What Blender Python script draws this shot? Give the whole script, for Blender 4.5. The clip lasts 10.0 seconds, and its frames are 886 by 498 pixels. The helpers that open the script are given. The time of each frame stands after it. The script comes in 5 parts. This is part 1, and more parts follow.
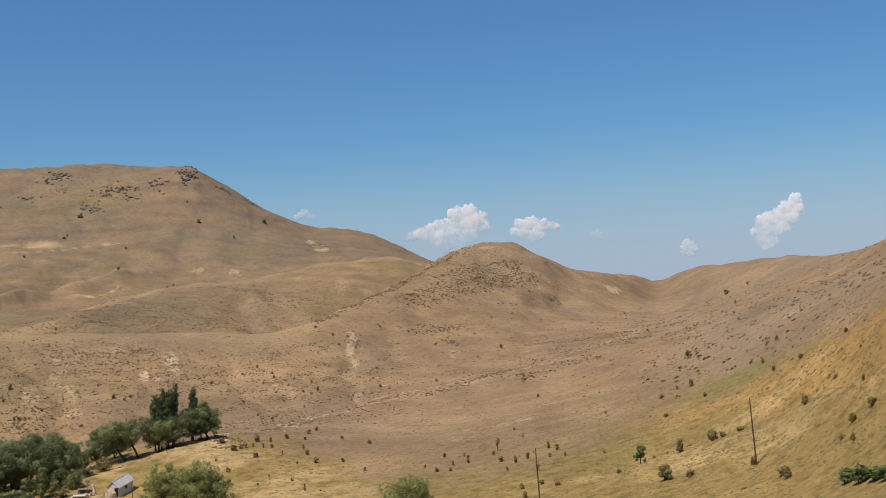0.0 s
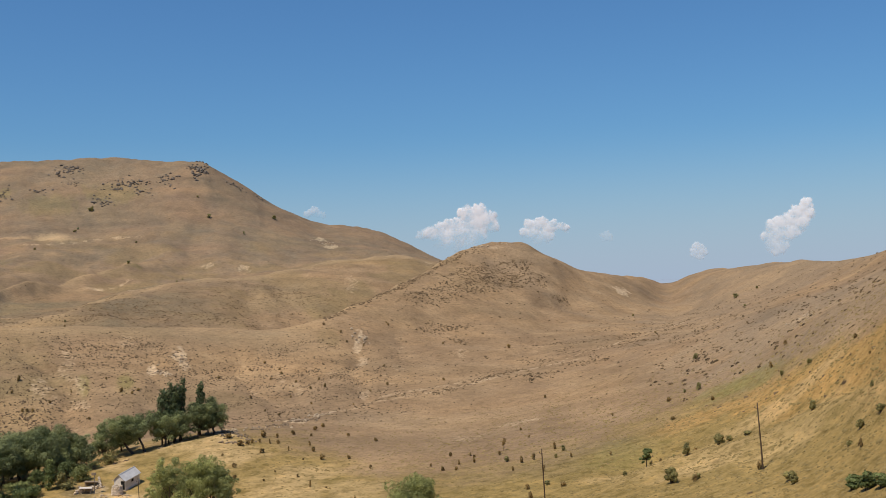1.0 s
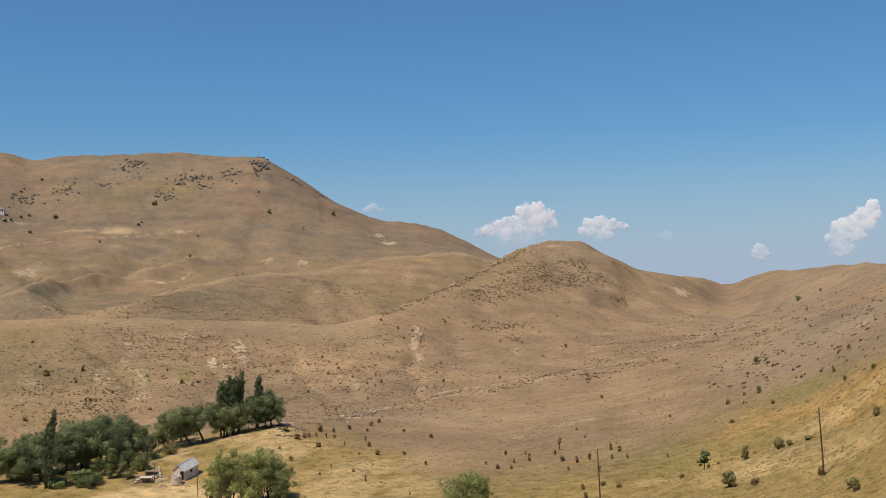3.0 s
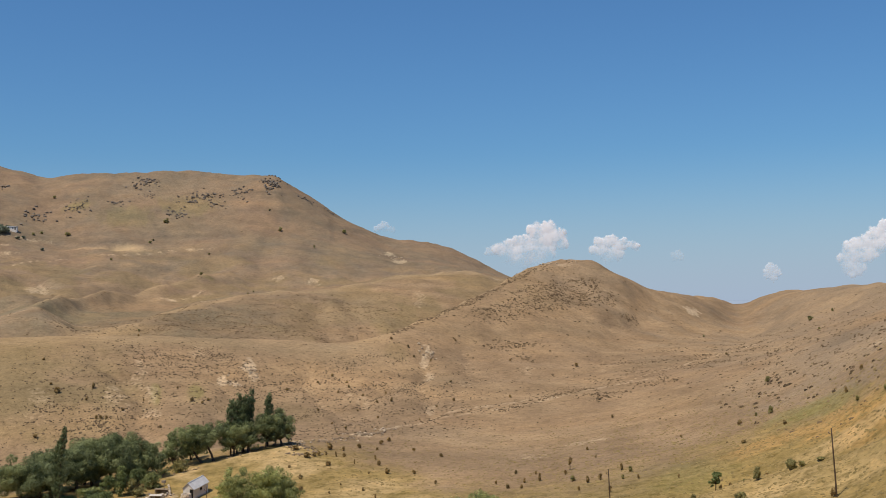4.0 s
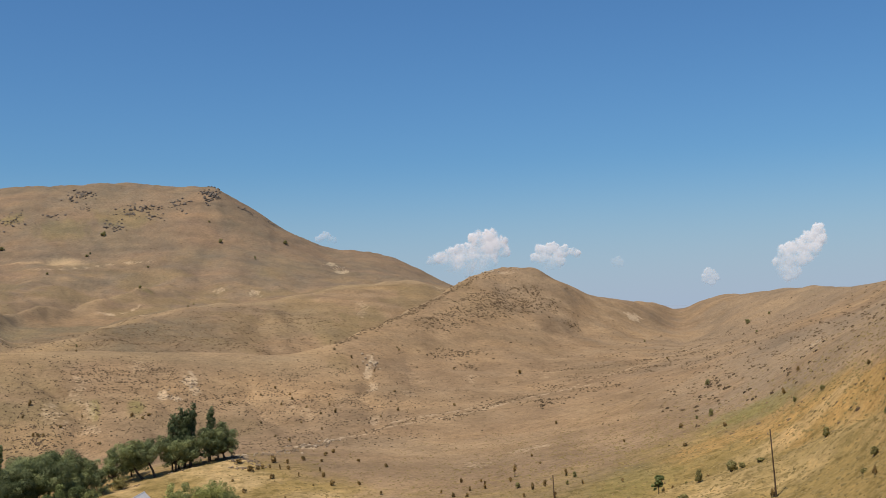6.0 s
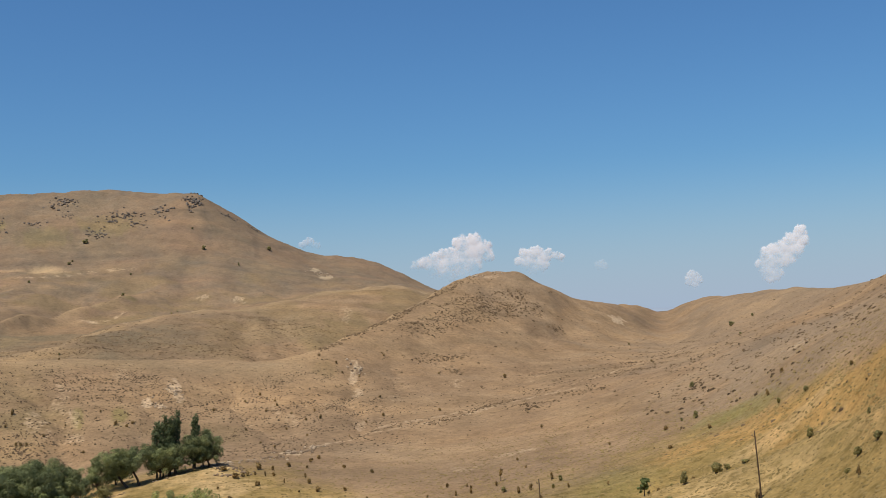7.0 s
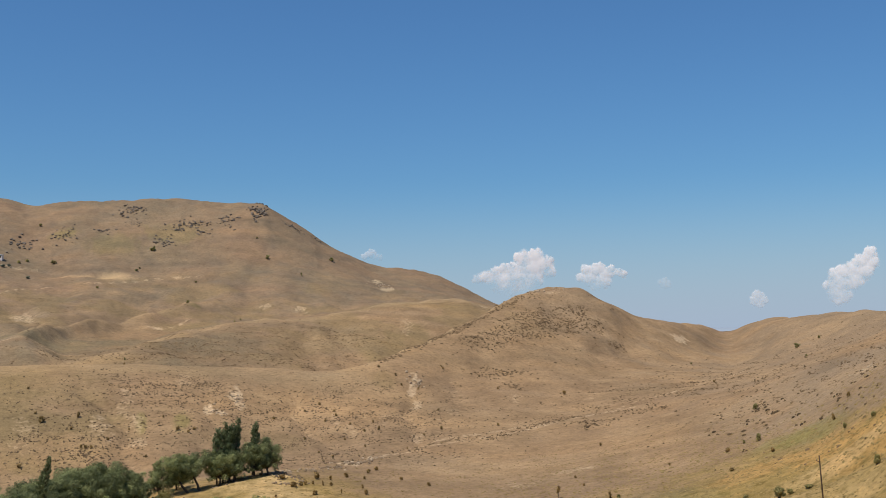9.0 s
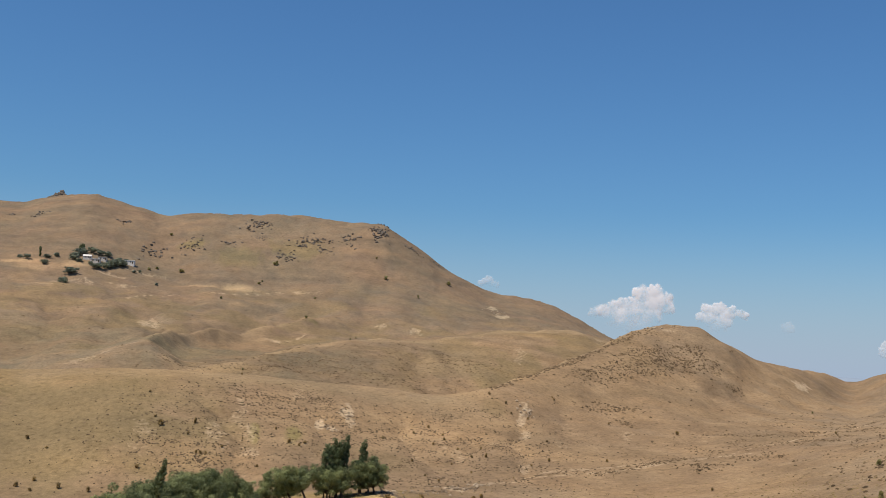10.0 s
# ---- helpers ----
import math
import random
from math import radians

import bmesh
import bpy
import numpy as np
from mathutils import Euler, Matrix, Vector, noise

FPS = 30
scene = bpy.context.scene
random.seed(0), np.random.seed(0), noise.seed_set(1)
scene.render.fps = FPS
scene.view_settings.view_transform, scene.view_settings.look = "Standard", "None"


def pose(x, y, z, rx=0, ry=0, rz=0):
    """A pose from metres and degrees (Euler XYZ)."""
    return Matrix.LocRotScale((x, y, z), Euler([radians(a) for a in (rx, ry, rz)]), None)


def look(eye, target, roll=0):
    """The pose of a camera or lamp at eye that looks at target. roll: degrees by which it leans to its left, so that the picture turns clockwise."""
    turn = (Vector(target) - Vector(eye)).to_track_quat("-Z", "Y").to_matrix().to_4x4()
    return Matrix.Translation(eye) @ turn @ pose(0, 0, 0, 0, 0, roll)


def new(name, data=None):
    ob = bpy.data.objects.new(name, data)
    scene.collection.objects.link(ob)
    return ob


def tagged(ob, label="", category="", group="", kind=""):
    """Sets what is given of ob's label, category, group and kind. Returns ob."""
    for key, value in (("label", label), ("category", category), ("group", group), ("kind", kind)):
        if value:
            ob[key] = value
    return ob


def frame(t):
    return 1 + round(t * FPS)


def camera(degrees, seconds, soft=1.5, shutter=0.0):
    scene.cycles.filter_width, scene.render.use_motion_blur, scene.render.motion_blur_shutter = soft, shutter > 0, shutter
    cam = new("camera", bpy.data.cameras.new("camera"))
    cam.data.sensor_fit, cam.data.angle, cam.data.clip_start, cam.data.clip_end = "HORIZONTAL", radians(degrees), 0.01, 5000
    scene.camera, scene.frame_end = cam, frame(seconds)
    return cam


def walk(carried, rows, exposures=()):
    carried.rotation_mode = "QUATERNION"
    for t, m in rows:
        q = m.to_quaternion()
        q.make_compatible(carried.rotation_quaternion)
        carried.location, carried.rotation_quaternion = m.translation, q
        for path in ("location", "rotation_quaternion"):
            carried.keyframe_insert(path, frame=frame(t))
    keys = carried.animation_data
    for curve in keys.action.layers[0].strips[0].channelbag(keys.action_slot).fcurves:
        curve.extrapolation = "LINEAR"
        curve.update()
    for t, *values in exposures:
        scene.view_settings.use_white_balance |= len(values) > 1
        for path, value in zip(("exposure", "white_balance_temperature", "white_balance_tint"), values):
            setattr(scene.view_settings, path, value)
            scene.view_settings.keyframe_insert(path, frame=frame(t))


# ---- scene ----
# Camera: held by hand on a hillside, turning where it stands.
cam = camera(45.0, 10.0, soft=0.8)
EYE, TILT, LEAN = 60.0, 2.2, 3.0
ROWS = [  # seconds, yaw, pitch, roll
    (0.0, 0.000, 0.000, 0.000),
    (0.3, -1.765, -0.268, -0.370),
    (0.5, -1.749, -0.307, -0.734),
    (0.8, -0.382, -0.186, -0.694),
    (1.0, 0.500, -0.058, -0.926),
    (1.3, 0.377, 0.007, -1.928),
    (1.5, 0.525, -0.015, -1.939),
    (1.8, 1.814, -0.029, -2.028),
    (2.0, 2.492, 0.028, -2.179),
    (2.2, 2.799, -0.044, -1.782),
    (2.5, 2.887, -0.390, -1.914),
    (2.7, 3.217, -0.385, -1.775),
    (4.0, 4.167, 0.716, -1.838),
    (4.3, 4.136, 0.944, -1.975),
    (4.5, 4.097, 1.027, -1.978),
    (4.8, 4.060, 1.209, -1.816),
    (5.0, 3.956, 1.320, -1.695),
    (5.3, 3.498, 1.410, -1.604),
    (5.5, 3.151, 1.368, -1.520),
    (5.7, 2.238, 1.222, -1.284),
    (6.8, 0.092, 1.486, -0.684),
    (7.0, 0.239, 1.544, -0.497),
    (7.3, 0.704, 1.580, -0.754),
    (7.5, 0.680, 1.173, -0.974),
    (7.8, 0.906, 0.548, -1.388),
    (8.0, 1.198, 0.696, -1.617),
    (8.3, 2.063, 1.307, -1.112),
    (8.5, 2.436, 1.628, -1.128),
    (8.8, 2.713, 1.964, -1.212),
    (9.0, 3.498, 2.221, -1.771),
    (9.3, 5.549, 2.429, -3.106),
    (9.5, 7.840, 2.318, -4.030),
    (9.7, 8.860, 3.457, -4.258),
    (10.0, 9.664, 3.306, -5.253),
]
walk(cam, [(t, pose(0, 0, EYE, TILT, LEAN, 0) @ pose(0, 0, 0, 90 + pitch, roll, yaw)) for t, yaw, pitch, roll in ROWS])

# World, sun
SUN_BEARING, SUN_HEIGHT = -142.0, 62.0  # degrees clockwise from +y, degrees up
world = bpy.data.worlds.new("sky")
scene.world = world
world.use_nodes = True
wn, wl = world.node_tree.nodes, world.node_tree.links
sky = wn.new("ShaderNodeTexSky")
sky.sky_type, sky.sun_disc = "NISHITA", False
sky.sun_elevation, sky.sun_rotation = radians(SUN_HEIGHT), radians(SUN_BEARING)
sky.altitude, sky.air_density, sky.dust_density, sky.ozone_density = 800, 1.4, 0.3, 10.0
background = wn["Background"]
background.inputs["Strength"].default_value = 0.1
clear = wn.new("ShaderNodeMix")  # the deeper blue of dry upland air
clear.data_type, clear.blend_type = "RGBA", "MULTIPLY"
clear.inputs[0].default_value, clear.inputs[7].default_value = 1.0, (0.60, 0.80, 0.925, 1)
wl.new(sky.outputs["Color"], clear.inputs[6])
# pale haze over the horizon
up = wn.new("ShaderNodeSeparateXYZ")
wl.new(wn.new("ShaderNodeTexCoord").outputs["Generated"], up.inputs[0])
depth = wn.new("ShaderNodeMapRange")
depth.interpolation_type = "SMOOTHSTEP"
for k, v in zip(range(1, 5), (-0.02, 0.15, 0.9, 0.0)):
    depth.inputs[k].default_value = v
wl.new(up.outputs["Z"], depth.inputs[0])
haze = wn.new("ShaderNodeMix")
haze.data_type = "RGBA"
haze.inputs[7].default_value = (3.75, 4.6, 6.1, 1)
wl.new(depth.outputs[0], haze.inputs[0])
wl.new(clear.outputs[2], haze.inputs[6])
wl.new(haze.outputs[2], background.inputs["Color"])

sun = new("sun", bpy.data.lights.new("sun", "SUN"))
sun.data.energy, sun.data.angle, sun.data.color = 4.25, radians(0.53), (1.0, 0.89, 0.735)
sun_way = Vector((math.sin(radians(SUN_BEARING)) * math.cos(radians(SUN_HEIGHT)),
                  math.cos(radians(SUN_BEARING)) * math.cos(radians(SUN_HEIGHT)), math.sin(radians(SUN_HEIGHT))))
sun.matrix_world = look(sun_way * 300, (0, 0, 0))

# Materials
def material(name, roughness=0.9, specular=0.2):
    m = bpy.data.materials.new(name)
    m.use_nodes = True
    t = m.node_tree
    b = t.nodes["Principled BSDF"]
    b.inputs["Roughness"].default_value = roughness
    b.inputs["Specular IOR Level"].default_value = specular
    return m, t, b


def node(t, kind, **inputs):
    n = t.nodes.new(kind)
    for k, v in inputs.items():
        n.inputs[k.replace("_", " ")].default_value = v
    return n


def place_vector(t):
    return t.nodes.new("ShaderNodeTexCoord").outputs["Object"]


def noise_value(t, size, detail=4.0, rough=0.55, stretch=None):
    """A noise of that size in metres."""
    n = node(t, "ShaderNodeTexNoise", Scale=1.0 / size, Detail=detail, Roughness=rough)
    v = place_vector(t)
    if stretch:
        s = t.nodes.new("ShaderNodeVectorMath")
        s.operation = "MULTIPLY"
        s.inputs[1].default_value = stretch
        t.links.new(v, s.inputs[0])
        v = s.outputs[0]
    t.links.new(v, n.inputs["Vector"])
    return n.outputs["Fac"]


def ramp(t, value, stops):
    r = t.nodes.new("ShaderNodeValToRGB")
    e = r.color_ramp.elements
    while len(e) < len(stops):
        e.new(0.5)
    for k, (at, c) in zip(e, stops):
        k.position, k.color = at, (*c, 1) if len(c) == 3 else c
    t.links.new(value, r.inputs["Fac"])
    return r.outputs["Color"]


def mixed(t, fac, a, b, how="MIX"):
    m = t.nodes.new("ShaderNodeMix")
    m.data_type, m.blend_type = "RGBA", how
    for socket, v in ((m.inputs[0], fac), (m.inputs[6], a), (m.inputs[7], b)):
        if hasattr(v, "is_output"):
            t.links.new(v, socket)
        else:
            socket.default_value = v if not isinstance(v, tuple) else (*v, 1)
    return m.outputs[2]


def sum_of(t, a, b, how="MULTIPLY", clamp=True):
    m = t.nodes.new("ShaderNodeMath")
    m.operation, m.use_clamp = how, clamp
    for socket, v in ((m.inputs[0], a), (m.inputs[1], b)):
        if hasattr(v, "is_output"):
            t.links.new(v, socket)
        else:
            socket.default_value = v
    return m.outputs[0]


def attribute(t, name):
    n = t.nodes.new("ShaderNodeAttribute")
    n.attribute_name = name
    return n.outputs["Fac"]


def bump(t, b, height, strength, distance):
    n = node(t, "ShaderNodeBump", Strength=strength, Distance=distance)
    t.links.new(height, n.inputs["Height"])
    t.links.new(n.outputs["Normal"], b.inputs["Normal"])


def surface(name, dark, light, size, roughness=0.9, specular=0.2, relief=0.0, metal=0.0, vary=0.0):
    """A plain worn surface between two colours, with coarse and fine variation."""
    m, t, b = material(name, roughness, specular)
    b.inputs["Metallic"].default_value = metal
    coarse, fine = noise_value(t, size, 5.0), noise_value(t, size / 7, 4.0)
    c = ramp(t, sum_of(t, sum_of(t, coarse, 0.6), sum_of(t, fine, 0.4), "ADD"), [(0.36, dark), (0.64, light)])
    if vary:
        o = t.nodes.new("ShaderNodeObjectInfo")
        c = mixed(t, 1.0, c, ramp(t, o.outputs["Random"], [(0.0, (1 - vary,) * 3), (1.0, (1 + vary,) * 3)]), "MULTIPLY")
    t.links.new(c, b.inputs["Base Color"])
    if relief:
        bump(t, b, fine, 0.7, relief)
    return m


def ground_material():
    m, t, b = material("dry_ground", 1.0, 0.05)
    broad = noise_value(t, 60, 5.0)
    patch = noise_value(t, 14, 6.0, 0.6)
    tuft = noise_value(t, 1.7, 5.0, 0.65)
    fine = noise_value(t, 0.5, 3.0, 0.6)
    tread = noise_value(t, 2.2, 5.0, 0.62, (0.6, 0.6, 3.0))  # cattle treads along the slopes
    # dry brown pasture of the hills
    hill = ramp(t, patch, [(0.32, (0.252, 0.171, 0.101)), (0.5, (0.298, 0.204, 0.120)), (0.68, (0.346, 0.240, 0.142))])
    hill = mixed(t, 1.0, hill, ramp(t, broad, [(0.35, (0.90, 0.90, 0.92)), (0.65, (1.08, 1.07, 1.03))]), "MULTIPLY")
    # straw-coloured grass of the terrace and the near slope
    grass = ramp(t, patch, [(0.30, (0.205, 0.153, 0.060)), (0.48, (0.268, 0.195, 0.077)), (0.66, (0.340, 0.242, 0.097))])
    grass = mixed(t, ramp(t, broad, [(0.42, (0, 0, 0)), (0.64, (0.8, 0.8, 0.8))]), grass, (0.298, 0.206, 0.080))
    c = mixed(t, attribute(t, "straw"), hill, grass)
    # dull high ground, with distance haze and ridge shade put into its colour
    c = mixed(t, attribute(t, "heath_haze"), c, mixed(t, patch, (0.187, 0.138, 0.096), (0.248, 0.187, 0.133)))
    c = mixed(t, attribute(t, "rust"), c, mixed(t, patch, (0.330, 0.204, 0.076), (0.44, 0.280, 0.108)))
    c = mixed(t, attribute(t, "olive"), c, mixed(t, tuft, (0.20, 0.148, 0.075), (0.27, 0.20, 0.105)))
    c = mixed(t, attribute(t, "stubble"), c, mixed(t, patch, (0.47, 0.33, 0.165), (0.55, 0.395, 0.208)))
    c = mixed(t, attribute(t, "green"), c, mixed(t, tuft, (0.17, 0.155, 0.05), (0.27, 0.23, 0.09)))
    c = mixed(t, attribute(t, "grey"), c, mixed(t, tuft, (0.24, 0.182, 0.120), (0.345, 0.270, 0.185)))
    flake = sum_of(t, attribute(t, "bare"), sum_of(t, sum_of(t, tuft, 0.5, "SUBTRACT", False), 1.1, "MULTIPLY", False), "ADD")
    c = mixed(t, ramp(t, flake, [(0.18, (0, 0, 0)), (0.80, (1, 1, 1))]), c, mixed(t, tuft, (0.40, 0.285, 0.175), (0.60, 0.465, 0.31)))
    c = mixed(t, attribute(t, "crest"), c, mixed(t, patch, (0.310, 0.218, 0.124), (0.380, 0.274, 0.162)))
    c = mixed(t, attribute(t, "tilled"), c, mixed(t, tuft, (0.42, 0.288, 0.168), (0.50, 0.35, 0.205)))
    soft_turf = sum_of(t, 1.0, sum_of(t, attribute(t, "straw"), 0.55), "SUBTRACT")
    c = mixed(t, soft_turf, c, ramp(t, tuft, [(0.30, (0.73, 0.72, 0.71)), (0.45, (0.98, 0.98, 0.97)), (0.70, (1.15, 1.14, 1.11))]), "MULTIPLY")
    c = mixed(t, 1.0, c, ramp(t, fine, [(0.32, (0.85, 0.85, 0.84)), (0.66, (1.11, 1.11, 1.10))]), "MULTIPLY")
    c = mixed(t, 1.0, c, ramp(t, tread, [(0.34, (0.80, 0.79, 0.78)), (0.43, (0.98, 0.98, 0.97)), (0.62, (1.0, 1.0, 1.0)), (0.74, (1.08, 1.07, 1.05))]), "MULTIPLY")
    # uneven sward: darker weedy clumps and paler seeded grass
    sward = noise_value(t, 2.8, 4.0, 0.62)
    c = mixed(t, attribute(t, "straw"), c, mixed(t, 1.0, c, ramp(t, sward, [(0.34, (0.62, 0.62, 0.54)), (0.46, (0.94, 0.94, 0.90)), (0.54, (1.02, 1.02, 1.0)), (0.66, (1.24, 1.18, 1.10))]), "MULTIPLY"))
    # thin low scrub and worn runnels over the high ground
    scrub = noise_value(t, 5.5, 6.0, 0.7)
    runnel = noise_value(t, 9.0, 4.0, 0.6, (1.0, 1.0, 0.35))
    high = attribute(t, "heath_haze")
    moor = noise_value(t, 75, 5.0, 0.62)
    c = mixed(t, high, c, mixed(t, 1.0, c, ramp(t, moor, [(0.36, (0.86, 0.93, 0.94)), (0.47, (0.98, 1.0, 1.0)), (0.53, (1.02, 1.0, 0.98)), (0.64, (1.10, 1.02, 0.98))]), "MULTIPLY"))
    c = mixed(t, high, c, mixed(t, 1.0, c, ramp(t, scrub, [(0.36, (0.84, 0.84, 0.84)), (0.48, (0.99, 0.99, 0.99)), (0.66, (1.05, 1.04, 1.02))]), "MULTIPLY"))
    c = mixed(t, high, c, mixed(t, 1.0, c, ramp(t, runnel, [(0.44, (1, 1, 1)), (0.495, (0.90, 0.90, 0.91)), (0.52, (1.05, 1.045, 1.03)), (0.57, (1, 1, 1))]), "MULTIPLY"))
    # soft bands of thicker and thinner pasture along the slopes
    streak = noise_value(t, 70, 5.0, 0.6, (1.0, 1.0, 6.0))
    lean = noise_value(t, 30, 4.0, 0.55, (1.0, 1.0, 4.0))
    turf = sum_of(t, 1.0, attribute(t, "straw"), "SUBTRACT")
    c = mixed(t, turf, c, mixed(t, 1.0, c, ramp(t, streak, [(0.36, (0.87, 0.885, 0.90)), (0.48, (0.985, 0.99, 1.0)), (0.55, (1.01, 1.005, 0.995)), (0.66, (1.08, 1.06, 1.03))]), "MULTIPLY"))
    c = mixed(t, turf, c, mixed(t, 1.0, c, ramp(t, lean, [(0.36, (0.92, 0.925, 0.93)), (0.50, (1.0, 1.0, 1.0)), (0.64, (1.07, 1.055, 1.03))]), "MULTIPLY"))
    t.links.new(c, b.inputs["Base Color"])
    bump(t, b, sum_of(t, tuft, sum_of(t, fine, 0.5), "ADD", False), 0.45, 0.4)
    return m


def leaf_material(name, dark, light, lets_light=0.25):
    m, t, b = material(name, 0.85, 0.08)
    o = t.nodes.new("ShaderNodeObjectInfo")
    c = ramp(t, attribute(t, "tone"), [(0.0, dark), (1.0, light)])
    c = mixed(t, 1.0, c, ramp(t, o.outputs["Random"], [(0.0, (0.82, 0.84, 0.86)), (1.0, (1.16, 1.14, 1.05))]), "MULTIPLY")
    t.links.new(c, b.inputs["Base Color"])
    lucent = t.nodes.new("ShaderNodeBsdfTranslucent")
    t.links.new(c, lucent.inputs["Color"])
    mix = t.nodes.new("ShaderNodeMixShader")
    mix.inputs[0].default_value = lets_light
    t.links.new(b.outputs[0], mix.inputs[1])
    t.links.new(lucent.outputs[0], mix.inputs[2])
    t.links.new(mix.outputs[0], t.nodes["Material Output"].inputs["Surface"])
    return m


GROUND = ground_material()
WILLOW_LEAF = leaf_material("willow_leaf", (0.106, 0.132, 0.062), (0.370, 0.402, 0.192), 0.33)
POPLAR_LEAF = leaf_material("poplar_leaf", (0.078, 0.105, 0.052), (0.225, 0.262, 0.128), 0.28)
# far leaves paled to grey-green: distance haze put into their colour
HAZY_LEAF = leaf_material("hazy_leaf", (0.120, 0.140, 0.105), (0.330, 0.360, 0.260), 0.2)
GREEN_LEAF = leaf_material("green_leaf", (0.100, 0.130, 0.052), (0.270, 0.310, 0.128), 0.3)
PALE_LEAF = leaf_material("pale_leaf", (0.210, 0.232, 0.092), (0.475, 0.490, 0.205), 0.42)
SCRUB_LEAF = leaf_material("scrub_leaf", (0.235, 0.165, 0.074), (0.460, 0.330, 0.150), 0.3)
OLIVE_LEAF = leaf_material("olive_leaf", (0.205, 0.188, 0.080), (0.430, 0.385, 0.170), 0.35)
DARK_TUFT = leaf_material("dark_tuft", (0.088, 0.060, 0.037), (0.225, 0.158, 0.096), 0.08)
THORN_TUFT = leaf_material("thorn_tuft", (0.045, 0.033, 0.022), (0.120, 0.085, 0.052), 0.1)
EARTH_CLOD = leaf_material("earth_clod", (0.38, 0.275, 0.165), (0.56, 0.42, 0.27), 0.02)
STRAW_TUFT = leaf_material("straw_tuft", (0.250, 0.182, 0.072), (0.368, 0.264, 0.107), 0.08)
WEED_TUFT = leaf_material("weed_tuft", (0.190, 0.140, 0.058), (0.285, 0.208, 0.090), 0.1)
BARK = surface("bark", (0.05, 0.038, 0.027), (0.13, 0.10, 0.07), 0.4, relief=0.05)
ROCK = surface("rock", (0.105, 0.086, 0.070), (0.235, 0.195, 0.152), 1.2, relief=0.2, vary=0.2)
PALE_ROCK = surface("pale_rock", (0.30, 0.23, 0.155), (0.52, 0.42, 0.29), 0.8, relief=0.1, vary=0.12)
BROWN_ROCK = surface("brown_rock", (0.13, 0.095, 0.062), (0.34, 0.255, 0.165), 0.7, relief=0.1, vary=0.2)
WOOD = surface("weathered_wood", (0.050, 0.033, 0.021), (0.110, 0.074, 0.046), 0.5)
GREY_WOOD = surface("grey_wood", (0.14, 0.115, 0.09), (0.27, 0.22, 0.17), 0.5)
SHEET = surface("roof_sheet", (0.36, 0.36, 0.365), (0.52, 0.52, 0.52), 0.9, 0.6, 0.3)
PLASTER = surface("plaster", (0.52, 0.47, 0.40), (0.70, 0.64, 0.56), 1.1, relief=0.03)
WHITE_WALL = surface("white_wall", (0.66, 0.62, 0.56), (0.80, 0.77, 0.72), 1.5)
STONE = surface("field_stone", (0.42, 0.34, 0.25), (0.64, 0.54, 0.42), 0.5, relief=0.04, vary=0.15)
MUD = surface("mud_roof", (0.20, 0.15, 0.10), (0.32, 0.25, 0.17), 1.5)
# near-black panels: the shade inside doorway and windows put into the colour
DARK = surface("dark_inside", (0.010, 0.009, 0.008), (0.02, 0.018, 0.015), 0.5)
RUST = surface("rusty_iron", (0.08, 0.05, 0.035), (0.16, 0.10, 0.07), 0.3, 0.7)
PORCELAIN = surface("insulator", (0.10, 0.07, 0.05), (0.18, 0.12, 0.08), 0.2, 0.3, 0.5)

# The lie of the land: lines along crests and hollows, as bearing (degrees to the right of +y), distance and height (metres)
SWELL = [
    (-32.6, 190, 17.0), (-25.3, 190, 17.0), (-17.2, 190, 17.5), (-8.4, 165, 22.5), (3.6, 150, 26.0), (15.9, 122, 33.5),
    (27.5, 95, 42.0)]
SPUR = [
    (-32.6, 232, 17.0), (-25.3, 235, 22.8), (-20.0, 240, 23.1), (-17.2, 250, 24.6), (-12.7, 262, 27.2), (-9.6, 270, 25.8),
    (-5.5, 285, 24.0), (-0.9, 300, 23.7), (5.1, 310, 27.6), (10.9, 300, 34.8), (15.1, 262, 41.0), (19.6, 215, 50.0),
    (24.2, 170, 56.1)]
STREAM = [
    (-32.6, 285, 17.0), (-25.3, 285, 18.0), (-17.2, 295, 24.3), (-11.4, 302, 25.1), (-7.2, 315, 25.7), (-0.9, 345, 26.4),
    (6.0, 370, 31.8), (10.9, 380, 38.8), (15.1, 330, 45.1), (19.6, 270, 53.7), (24.3, 220, 61.4)]
FLANK = [
    (-31.5, 360, 32.8), (-25.3, 352, 37.9), (-17.2, 358, 37.0), (-11.4, 385, 34.0), (-5.4, 405, 35.5), (-0.9, 475, 42.4),
    (2.5, 515, 46.4), (6.6, 540, 41.8), (11.4, 610, 41.8), (15.2, 530, 50.7), (19.7, 420, 58.4), (24.4, 290, 65.7)]
FRONT_CREST = [
    (-31.8, 425, 49.3), (-29.1, 425, 50.5), (-26.4, 428, 51.5), (-22.5, 430, 51.6), (-17.2, 432, 49.8), (-12.8, 436, 47.4),
    (-9.6, 440, 46.1), (-6.9, 455, 49.5), (-5.7, 480, 53.0), (-4.1, 510, 57.7), (-2.9, 540, 62.5), (-0.3, 600, 76.2),
    (0.7, 620, 82.1), (1.6, 635, 85.5), (2.7, 650, 86.5), (3.7, 655, 85.8), (5.2, 662, 78.4), (6.7, 685, 70.1),
    (8.4, 720, 67.2), (9.9, 770, 64.1), (11.4, 850, 58.5), (12.4, 830, 62.9), (13.8, 800, 67.7), (15.2, 750, 68.0),
    (17.9, 650, 69.1), (19.7, 560, 67.2), (21.5, 480, 67.9), (22.6, 430, 69.8), (24.4, 360, 72.4)]
